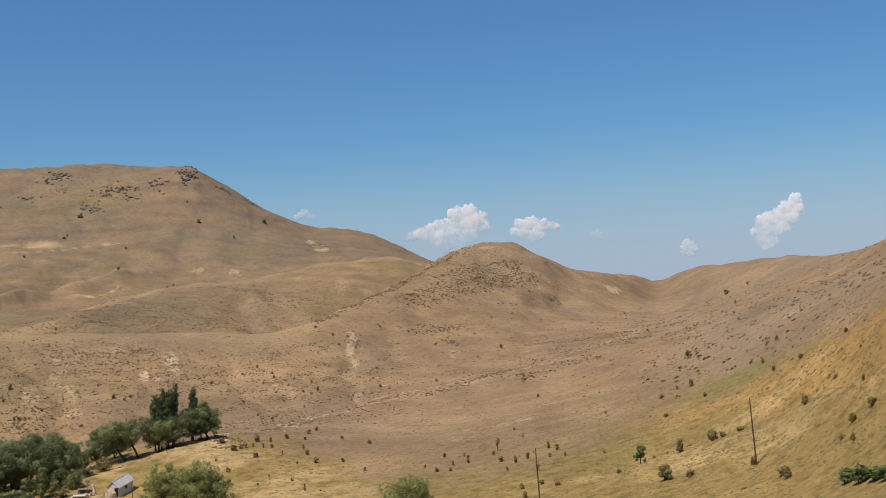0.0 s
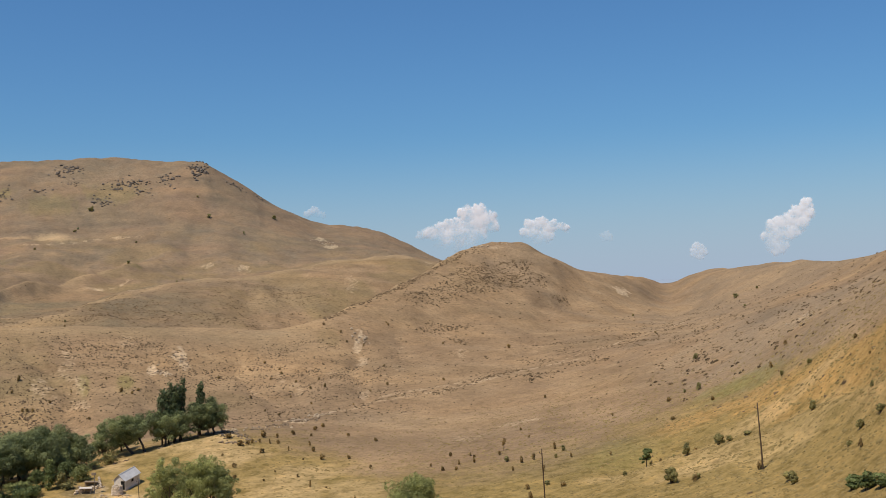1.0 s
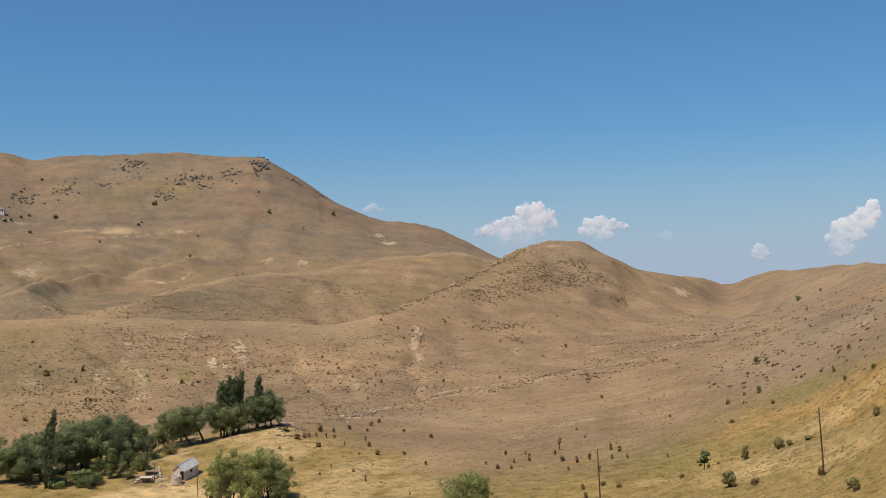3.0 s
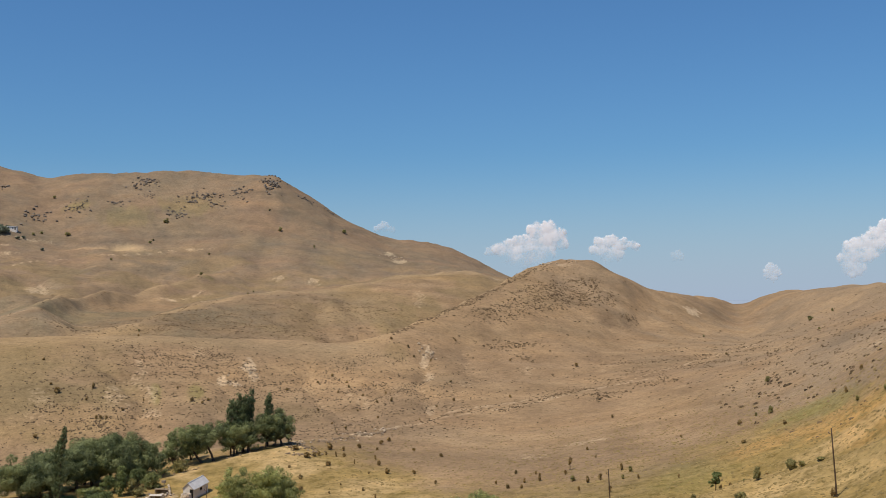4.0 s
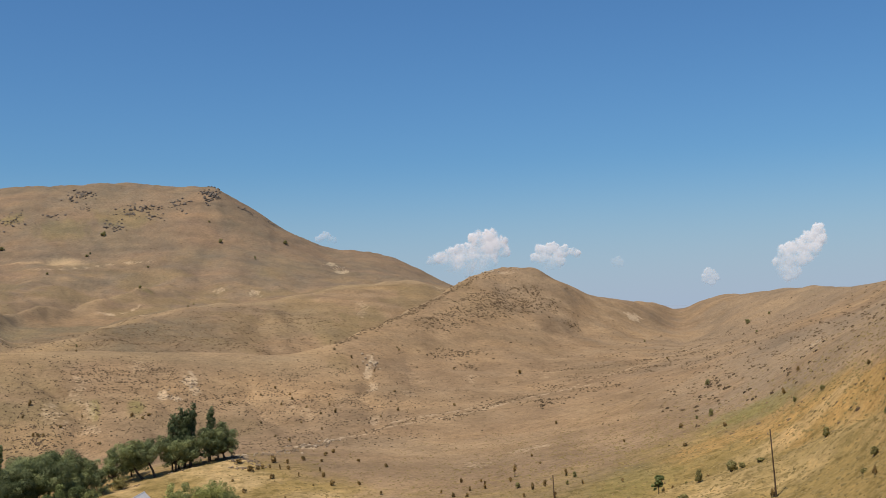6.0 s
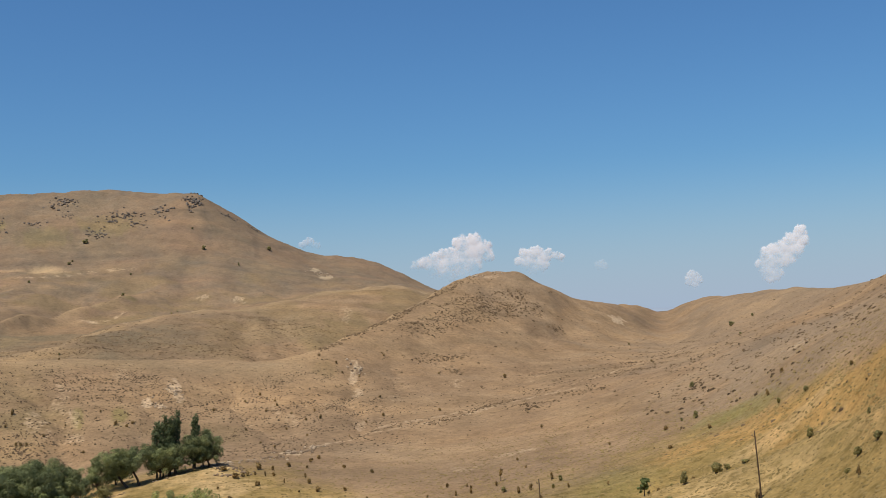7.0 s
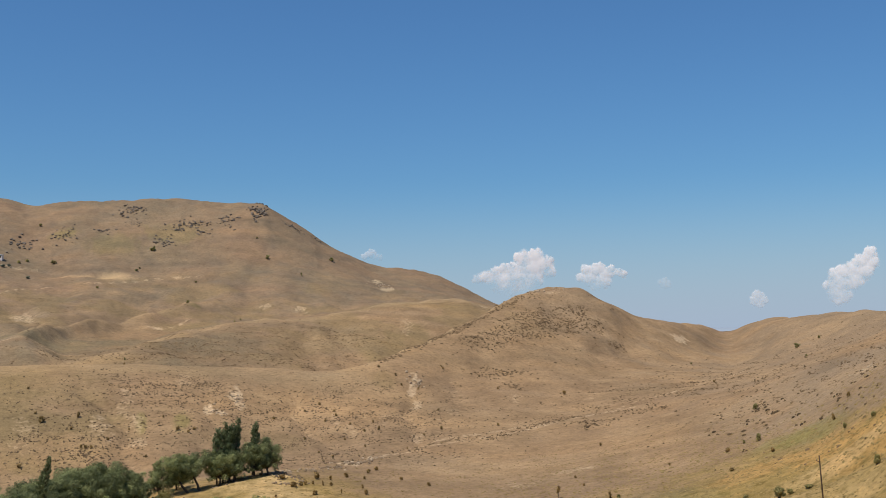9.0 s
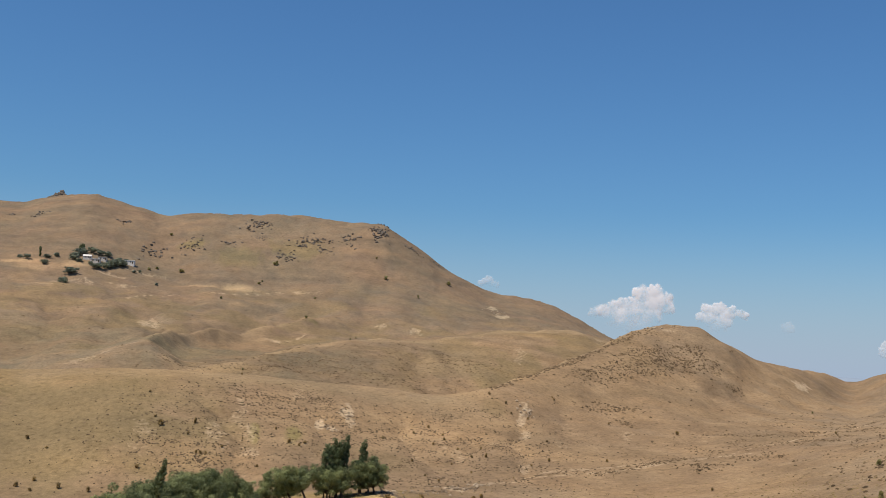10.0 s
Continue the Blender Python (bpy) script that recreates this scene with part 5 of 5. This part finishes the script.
def utility_pole(az, d, height, side, back, label, stout=1.0):
    """A leaning timber pole with an iron bracket and an insulator near its top."""
    p = spot(az, d)
    ob = empty("utility_pole", Matrix.Translation(p), label, "pole", "power line poles")
    turn = Matrix.Rotation(-radians(az), 4, "Z")
    tip = turn @ Vector((side, back, height))
    v, f = tube([Vector((0, 0, -0.6)), tip * 0.3, tip * 0.65, tip], [0.115 * stout, 0.105 * stout, 0.095 * stout, 0.08 * stout], 10)
    child("pole", mesh_of("pole", v, f, WOOD, flat=False), ob)
    at = tip * 0.915
    v, f = tube([at + turn @ Vector((0.12, -0.1, 0)), at + turn @ Vector((-0.2, -0.12, 0.0)), at + turn @ Vector((-0.36, -0.12, 0.1))], [0.04, 0.04, 0.035], 6)
    bracket = child("bracket", mesh_of("bracket", v, f, RUST, flat=False), ob)
    q = at + turn @ Vector((-0.36, -0.12, 0.08))
    v, f = tube([q, q + Vector((0, 0, 0.08)), q + Vector((0, 0, 0.14)), q + Vector((0, 0, 0.25))], [0.05, 0.09, 0.06, 0.03], 8)
    child("insulator", mesh_of("insulator", v, f, PORCELAIN, flat=False), bracket)
    return ob


utility_pole(15.77, 151.3, 9.0, -0.40, 0.05, "brown weathered timber pole leaning on the grass slope")
utility_pole(4.55, 166.6, 8.6, -0.25, 0.0, "brown weathered timber pole in dry grass")
utility_pole(-16.53, 208.7, 7.7, -0.24, 0.0, "thin timber pole beside the pale trees", 0.75)


def sheet_roof(bm, along_len, half, rise, over, thick=0.03, side=1, waves=14):
    """One slope of a ribbed sheet-metal roof; the ridge runs along y at x = 0."""
    n = waves * 4
    top, low = [], []
    for k in range(n + 1):
        y = -over + (along_len + 2 * over) * k / n
        lift = 0.018 * math.sin(2 * math.pi * k / 4)
        for lst, dz in ((top, 0.0), (low, -thick)):
            lst.append((bm.verts.new((0, y, rise + lift + dz)), bm.verts.new((side * (half + over), y, -rise * over / half + lift + dz))))
    for k in range(n):
        for lst in (top, low):
            bm.faces.new((lst[k][0], lst[k + 1][0], lst[k + 1][1], lst[k][1]))
        bm.faces.new((top[k][1], top[k + 1][1], low[k + 1][1], low[k][1]))
        bm.faces.new((top[k][0], top[k + 1][0], low[k + 1][0], low[k][0]))
    for k in (0, n):
        bm.faces.new((top[k][0], top[k][1], low[k][1], low[k][0]))
    bmesh.ops.recalc_face_normals(bm, faces=bm.faces[:])


def gable(bm, half, y0, y1, eave, rise):
    """A gabled end wall between y0 and y1."""
    ring = [(-half, 0), (half, 0), (half, eave), (0, eave + rise), (-half, eave)]
    a = [bm.verts.new((x, y0, z)) for x, z in ring]
    b = [bm.verts.new((x, y1, z)) for x, z in ring]
    bm.faces.new(a)
    bm.faces.new(b[::-1])
    for k in range(5):
        bm.faces.new((a[k], b[k], b[(k + 1) % 5], a[(k + 1) % 5]))
    bmesh.ops.recalc_face_normals(bm, faces=bm.faces[:])


def hut(az, d, turn):
    p = spot(az, d)
    ob = empty("hut", Matrix.Translation((p.x, p.y, p.z)) @ Matrix.Rotation(turn, 4, "Z") @ Matrix.Scale(0.9, 4), "small plastered hut with a ribbed grey metal gable roof", "hut")
    half, length, eave, rise, t = 1.5, 5.2, 2.2, 1.2, 0.3
    bm = bmesh.new()
    gable(bm, half, 0, t, eave, rise)
    part("front_wall", bm, PLASTER, ob)
    bm = bmesh.new()
    gable(bm, half, length - t, length, eave, rise)
    part("back_wall", bm, PLASTER, ob)
    for s in (-1, 1):
        block("side_wall", (s * half - (t if s > 0 else 0), t, -0.8), (s * half + (0 if s > 0 else t), length - t, eave), PLASTER, ob)
        bm = bmesh.new()
        sheet_roof(bm, length, half, rise, 0.28, side=s)
        part("roof_slope", bm, SHEET, ob, "ribbed grey metal sheet", Matrix.Translation((0, 0, eave + 0.05)))
    block("foundation", (-half - 0.08, -0.08, -1.2), (half + 0.08, length + 0.08, 0.02), STONE, ob)
    block("ridge_cap", (-0.14, -0.3, eave + rise + 0.04), (0.14, length + 0.3, eave + rise + 0.1), SHEET, ob)
    door_frame = block("door_frame", (0.35, -0.05, 0.0), (1.45, 0.02, 2.05), GREY_WOOD, ob)
    block("doorway", (0.45, -0.062, 0.0), (1.35, -0.03, 1.95), DARK, door_frame, "dark panel for the shade inside the doorway")
    win = block("window_frame", (half - 0.02, 2.2, 1.05), (half + 0.04, 3.0, 1.75), GREY_WOOD, ob)
    block("pane", (half + 0.02, 2.28, 1.13), (half + 0.05, 2.92, 1.67), DARK, win)
    climb = Matrix.Identity(4)  # walls and roof climb with the ground towards the back
    climb[2][1] = 0.17
    for piece in ob.children_recursive:
        piece.data.transform(climb)
    return ob


hut(-17.5, 226.0, radians(-20))


def stone_bin(az, d):
    """A round dry-stone bin, open at the top."""
    p = spot(az, d)
    ob = empty("stone_bin", Matrix.Translation(p), "round dry-stone bin of pale field stones beside the hut", "stone bin")
    meshes = [boulder_mesh(540 + k, STONE) for k in range(4)]
    for row in range(6):
        for k in range(15):
            a = (k + 0.5 * (row % 2)) * 2 * math.pi / 15
            rad = 1.05 - 0.03 * row
            child("stone", pick.choice(meshes), ob, Matrix.Translation((rad * math.cos(a), rad * math.sin(a), 0.02 + row * 0.3)) @ Matrix.Rotation(a + pick.uniform(-0.2, 0.2), 4, "Z")
                  @ Matrix.Diagonal((0.45, pick.uniform(0.48, 0.62), pick.uniform(0.40, 0.48), 1)))
    v, f = tube([Vector((0, 0, -0.2)), Vector((0, 0, 1.35))], [0.9, 0.85], 16)
    child("infill", mesh_of("infill", v, f, PALE_ROCK, flat=False), ob, label="rubble filling")
    return ob


stone_bin(-17.62, 223.9)
outcrop(-18.25, 222.8, 1.2, 1.0, 8, 0.55, "pale field stones lying before the hut", PALE_BOULDERS, "loose_stones", "yard stones")
outcrop(-17.2, 222.5, 1.6, 0.8, 9, 0.5, "pale field stones lying before the hut", PALE_BOULDERS, "loose_stones", "yard stones")


def low_shelter(az, d, turn, wide, deep, high, label, top):
    p = spot(az, d)
    ob = empty("low_shelter", Matrix.Translation(p) @ Matrix.Rotation(turn, 4, "Z"), label, "shelter", "yard shelters")
    for x in (-wide / 2, wide / 2):
        for y in (-deep / 2, deep / 2):
            block("post", (x - 0.06, y - 0.06, -0.4), (x + 0.06, y + 0.06, high), GREY_WOOD, ob)
    block("roof_slab", (-wide / 2 - 0.2, -deep / 2 - 0.2, high), (wide / 2 + 0.2, deep / 2 + 0.2, high + 0.14), top, ob, "weathered board", Matrix.Rotation(0.06, 4, "Y"), 0.03)
    block("back_wall", (-wide / 2, deep / 2 - 0.1, -0.4), (wide / 2, deep / 2 + 0.1, high - 0.02), MUD, ob)
    return ob


low_shelter(-19.15, 226.5, 0.3, 2.0, 1.4, 0.95, "low shelter with a pale board roof in the yard", PLASTER)
low_shelter(-18.85, 231.0, 0.2, 2.4, 1.0, 0.7, "low mud-roofed shelter in the yard", MUD)


def yard_post(az, d):
    p = spot(az, d)
    ob = empty("yard_post", Matrix.Translation(p), "grey timber post with a box on top in the yard", "post")
    v, f = tube([Vector((0, 0, -0.4)), Vector((0.02, 0, 2.2)), Vector((0.05, 0, 4.0))], [0.09, 0.08, 0.07], 8)
    child("post", mesh_of("post", v, f, GREY_WOOD, flat=False), ob)
    block("box", (-0.45, -0.2, 3.7), (0.35, 0.2, 4.2), GREY_WOOD, ob)


yard_post(-18.72, 225.5)


def drystone_wall(a0, d0, a1, d1, label):
    """A low tumbled wall of single stones."""
    p, q = spot(a0, d0), spot(a1, d1)
    ob = empty("drystone_wall", Matrix.Translation(p), label, "wall", "yard walls")
    meshes = [boulder_mesh(560 + k, STONE) for k in range(4)]
    n = int((q - p).length / 0.5)
    for k in range(n):
        for row in range(2 + (k % 3 > 0)):
            u = (k + 0.4 * (row % 2)) / n
            at = spot(a0 + (a1 - a0) * u, d0 + (d1 - d0) * u)
            child("stone", pick.choice(meshes), ob, Matrix.Translation(at - p + Vector((pick.uniform(-0.08, 0.08), pick.uniform(-0.08, 0.08), 0.08 + 0.27 * row)))
                  @ Matrix.Rotation(pick.uniform(0, 6.28), 4, "Z") @ Matrix.Diagonal((0.62, 0.5, 0.42, 1)))


drystone_wall(-19.7, 226.0, -18.45, 229.0, "low tumbled wall of brown stones round the yard")
drystone_wall(-18.4, 229.0, -18.5, 234.5, "low tumbled wall of brown stones round the yard")
outcrop(-18.9, 229.0, 2.6, 2.0, 16, 0.6, "heap of brown stones in the yard", PALE_BOULDERS, "stone_heap", "yard stones")


# Hamlet on the mountain's foot
def house(az, d, turn, wide, deep, high, roof, wall, label, pitched):
    p = spot(az, d)
    ob = empty("house", Matrix.Translation(p) @ Matrix.Rotation(turn, 4, "Z"), label, "house", "hamlet houses")
    t = 0.4
    block("wall", (-wide / 2, -deep / 2, -2.5), (wide / 2, -deep / 2 + t, high), wall, ob)
    block("wall", (-wide / 2, deep / 2 - t, -2.5), (wide / 2, deep / 2, high), wall, ob)
    for s in (-1, 1):
        block("wall", (s * wide / 2 - (t if s > 0 else 0), -deep / 2 + t, -2.5), (s * wide / 2 + (0 if s > 0 else t), deep / 2 - t, high), wall, ob)
    if pitched:
        for s in (-1, 1):
            bm = bmesh.new()
            sheet_roof(bm, wide, deep / 2, 1.5, 0.4, 0.06, s, 10)
            part("roof_slope", bm, roof, ob, "", Matrix.Translation((wide / 2, 0, high)) @ Matrix.Rotation(radians(90), 4, "Z"))
        for x in (-wide / 2 + 0.01, wide / 2 - t - 0.01):
            bm = bmesh.new()
            a = [bm.verts.new(v) for v in ((x, -deep / 2 + 0.1, high), (x, deep / 2 - 0.1, high), (x, 0, high + 1.4))]
            b = [bm.verts.new((v.co.x + t, v.co.y, v.co.z)) for v in a]
            bm.faces.new(a), bm.faces.new(b[::-1])
            for k in range(3):
                bm.faces.new((a[k], b[k], b[(k + 1) % 3], a[(k + 1) % 3]))
            bmesh.ops.recalc_face_normals(bm, faces=bm.faces[:])
            part("gable", bm, wall, ob)
    else:
        block("roof", (-wide / 2 - 0.4, -deep / 2 - 0.4, high), (wide / 2 + 0.4, deep / 2 + 0.4, high + 0.45), roof, ob, "", None, 0.06)
    for x in (-wide * 0.28, wide * 0.12):
        win = block("window", (x, -deep / 2 - 0.03, 1.0), (x + 1.1, -deep / 2 + 0.05, 2.1), GREY_WOOD, ob)
        block("pane", (x + 0.1, -deep / 2 - 0.05, 1.1), (x + 1.0, -deep / 2 - 0.02, 2.0), DARK, win)
    block("door", (wide * 0.32, -deep / 2 - 0.03, 0.0), (wide * 0.32 + 1.0, -deep / 2 + 0.05, 2.05), WOOD, ob)
    return ob


house(-26.05, 1030, 0.25, 10, 6, 2.7, WHITE_WALL, WHITE_WALL, "long low whitewashed house at the hamlet's end", False)
house(-28.1, 1021, 0.35, 7, 6, 2.6, WHITE_WALL, PLASTER, "pale house with a light roof among trees", True)
house(-27.7, 1015, 0.3, 8, 6, 2.5, SHEET, PLASTER, "low plastered house with a grey roof", False)
house(-27.35, 1024, 0.3, 7, 6, 2.8, MUD, PLASTER, "low mud-roofed house behind trees", False)
HAMLET_TREES = [(-28.75, 1024, 8, 9), (-28.55, 1030, 10, 10), (-28.3, 1034, 9, 9), (-27.9, 1036, 9, 10), (-27.5, 1036, 8, 9), (-27.1, 1036, 8, 9), (-28.75, 1016, 7, 9), (-28.5, 1012, 5, 8),
                (-27.2, 1006, 9, 10), (-26.95, 1010, 10, 10), (-26.75, 1012, 11, 11), (-26.5, 1016, 10, 9), (-27.45, 1000, 8, 10), (-27.7, 996, 7, 9), (-26.3, 1018, 7, 7), (-27.95, 1008, 5, 6), (-26.6, 1022, 8, 9), (-28.85, 975, 9, 13), (-29.22, 938, 8, 10),
                (-26.3, 1022, 8, 8), (-26.2, 1030, 6, 7)]
HAMLET_FORMS = [broad_tree(600 + k, 9.0, 9.5, 0.0, 0.75, 9, 2, 0.08) for k in range(4)]
HAMLET_MESHES = [(mesh_of("trunk", *f[0], BARK, flat=False), mesh_of("crown", f[1][0], f[1][1], HAZY_LEAF, f[1][2])) for f in HAMLET_FORMS]


def hamlet_tree(az, d, h, w, label="bushy grey-green tree among the hamlet houses"):
    ob = empty("tree", Matrix.Translation(spot(az, d)) @ Matrix.Rotation(pick.uniform(0, 6.28), 4, "Z") @ Matrix.Diagonal((w / 11.5, w / 11.5, h / 13.0, 1)), label, "tree", "hamlet trees")
    trunk, crown = pick.choice(HAMLET_MESHES)
    child("trunk", trunk, ob)
    child("crown", crown, ob)


for a, d, h, w in HAMLET_TREES:
    hamlet_tree(a, d, h, w)
for a, d, h, w in [(-31.31, 1027, 5, 6), (-30.96, 1019, 6, 8), (-30.03, 1020, 6, 7), (-29.59, 1025, 6, 6), (-30.09, 1000, 7, 8), (-25.75, 1008, 4, 5), (-25.5, 1014, 4, 4), (-24.6, 985, 3.4, 4)]:
    hamlet_tree(a, d, h, w, "lone dark tree in the fields beside the hamlet")
plant("poplar_tree", poplar_tree(640, 9.0, 2.4, 1, 0.02, 0.6, 16), POPLAR_LEAF, -30.38, 1025, "single dark poplar in the fields by the hamlet", "tree", "hamlet trees")
plant("poplar_tree", poplar_tree(641, 8.0, 2.6, 3, 0.02, 0.6, 16), POPLAR_LEAF, -28.4, 1042, "short dark poplars behind the hamlet houses", "tree", "hamlet trees")

# Clouds: lumps as across, up, radius (metres), round a bearing and a height angle
def cloud_material():
    m, t, b = material("cloud", 1.0, 0.0)
    b.inputs["Base Color"].default_value = (0.90, 0.88, 0.885, 1)
    clear = t.nodes.new("ShaderNodeBsdfTransparent")
    mix = t.nodes.new("ShaderNodeMixShader")
    t.links.new(attribute(t, "thickness"), mix.inputs[0])
    t.links.new(clear.outputs[0], mix.inputs[1])
    t.links.new(b.outputs[0], mix.inputs[2])
    t.links.new(mix.outputs[0], t.nodes["Material Output"].inputs["Surface"])
    return m


CLOUD = cloud_material()


def cloud(bearing, up, lumps, seed, thick, fade, label, far=4450.0):
    """A fair-weather cloud: a front of piled puffs, crisp along its top, that thins out into a hazy base."""
    rng = np.random.default_rng(seed)
    n, rim = 170, 30
    lo = np.array([min(q[0] - q[2] for q in lumps) - rim, min(q[1] - q[2] for q in lumps) - rim])
    hi = np.array([max(q[0] + q[2] for q in lumps) + rim, max(q[1] + q[2] for q in lumps) + rim])
    u, v = np.meshgrid(np.linspace(lo[0], hi[0], n), np.linspace(lo[1], hi[1], n), indexing="ij")
    puffs = list(lumps)
    for x, y, rad in lumps:  # smaller puffs budding from the upper side of each lump
        for k in range(9):
            a, q = rng.uniform(-0.5, 3.64), rad * rng.uniform(0.25, 0.5)
            puffs.append((x + 0.78 * rad * math.cos(a), y + 0.78 * rad * math.sin(a), q))
    wisp, curl = layered(u + 900 * seed, v, 46, 4, seed, 0.55), layered(u, v + 700 * seed, 16, 3, seed + 9, 0.6)
    h, dense = np.zeros_like(u), np.zeros_like(u) - 1
    for x, y, rad in puffs:
        d2 = ((u - x + 5 * wisp) ** 2 + (v - y + 5 * curl) ** 2) / rad ** 2
        h = np.maximum(h, (0.5 * rad + 14) * np.sqrt(np.clip(1 - d2, 0, 1)))
        dense = np.maximum(dense, 1 - d2)
    for k in range(9):  # rounded hollows between the puffs
        h = (h + np.roll(h, 1, 0) + np.roll(h, -1, 0) + np.roll(h, 1, 1) + np.roll(h, -1, 1)) / 5
    low = (v - lo[1] - rim) / (hi[1] - lo[1] - 2 * rim)
    density = thick * smooth(-0.35, 0.95, dense + 0.45 * wisp + 0.12 * curl) * (1 - fade + fade * smooth(0.0, 0.85, low + 0.22 * wisp))
    edge = np.minimum.reduce([u - lo[0], hi[0] - u, v - lo[1], hi[1] - v])
    density = density * smooth(0, 14, edge)
    a = radians(bearing)
    ahead, right = np.array([math.sin(a), math.cos(a), 0]), np.array([math.cos(a), -math.sin(a), 0])
    centre = ahead * far + np.array([0, 0, EYE + far * math.tan(radians(up))])
    co = centre + u[..., None] * right + v[..., None] * np.array([0, 0, 1.0]) - (0.17 * h)[..., None] * ahead
    i, j = np.meshgrid(np.arange(n - 1), np.arange(n - 1), indexing="ij")
    q = np.stack([i * n + j, (i + 1) * n + j, (i + 1) * n + j + 1, i * n + j + 1], -1).reshape(-1, 4)
    me = mesh_of("cloud", co.reshape(-1, 3), q.tolist(), CLOUD, flat=False)
    me.attributes.new("thickness", "FLOAT", "POINT").data.foreach_set("value", density.ravel().astype(np.float32))
    ob = tagged(new("cloud", me), label, "cloud", "clouds", "structure")
    ob.visible_shadow = False
    return ob


cloud(0.46, 3.29, [(52, 47, 40), (94, 61, 33), (122, 28, 42), (24, 56, 24), (71, 12, 47), (141, 0, 28), (-12, 5, 33), (-42, 14, 24), (-82, -9, 31), (-122, -19, 26), (-155, -28, 21), (-71, -42, 42), (0, -35, 52), (71, -33, 47), (-24, -66, 42), (47, -71, 38)], 31, 0.92, 0.95, "white cumulus cloud with a hazy base beyond the hills")
cloud(4.96, 3.04, [(-52, 19, 24), (-19, 14, 28), (5, 24, 24), (47, 19, 19), (24, 0, 28), (75, 5, 21), (99, 0, 16), (-75, -14, 21), (-42, -19, 33), (12, -28, 33), (-12, -47, 24)], 37, 0.76, 0.9, "smaller white cumulus cloud with a hazy base")
cloud(17.59, 2.66, [(68, 80, 24), (56, 61, 24), (78, 42, 24), (33, 42, 31), (5, 14, 33), (47, 9, 33), (-33, 5, 31), (-66, -9, 28), (-42, -33, 38), (0, -28, 38), (-80, -42, 26), (-66, -75, 33), (-33, -85, 28), (-52, -103, 21)], 43, 0.8, 0.6, "ragged white cloud rising aslant over the hills")
cloud(13.04, 1.56, [(0, 9, 21), (-14, -9, 21), (14, -5, 21), (5, -24, 16)], 47, 0.4, 0.4, "small thin white cloud low in the sky")
cloud(-7.19, 4.29, [(0, 7, 19), (-19, 0, 14), (21, -5, 14), (-33, -7, 12), (35, -9, 12)], 53, 0.4, 0.6, "small white cloud at the mountain's edge")
cloud(8.37, 2.47, [(0, 0, 21), (-19, 5, 14)], 59, 0.16, 0.4, "faint wisp of cloud low in the sky")


# A far ridge behind the saddle, its blue distance haze put into the colour
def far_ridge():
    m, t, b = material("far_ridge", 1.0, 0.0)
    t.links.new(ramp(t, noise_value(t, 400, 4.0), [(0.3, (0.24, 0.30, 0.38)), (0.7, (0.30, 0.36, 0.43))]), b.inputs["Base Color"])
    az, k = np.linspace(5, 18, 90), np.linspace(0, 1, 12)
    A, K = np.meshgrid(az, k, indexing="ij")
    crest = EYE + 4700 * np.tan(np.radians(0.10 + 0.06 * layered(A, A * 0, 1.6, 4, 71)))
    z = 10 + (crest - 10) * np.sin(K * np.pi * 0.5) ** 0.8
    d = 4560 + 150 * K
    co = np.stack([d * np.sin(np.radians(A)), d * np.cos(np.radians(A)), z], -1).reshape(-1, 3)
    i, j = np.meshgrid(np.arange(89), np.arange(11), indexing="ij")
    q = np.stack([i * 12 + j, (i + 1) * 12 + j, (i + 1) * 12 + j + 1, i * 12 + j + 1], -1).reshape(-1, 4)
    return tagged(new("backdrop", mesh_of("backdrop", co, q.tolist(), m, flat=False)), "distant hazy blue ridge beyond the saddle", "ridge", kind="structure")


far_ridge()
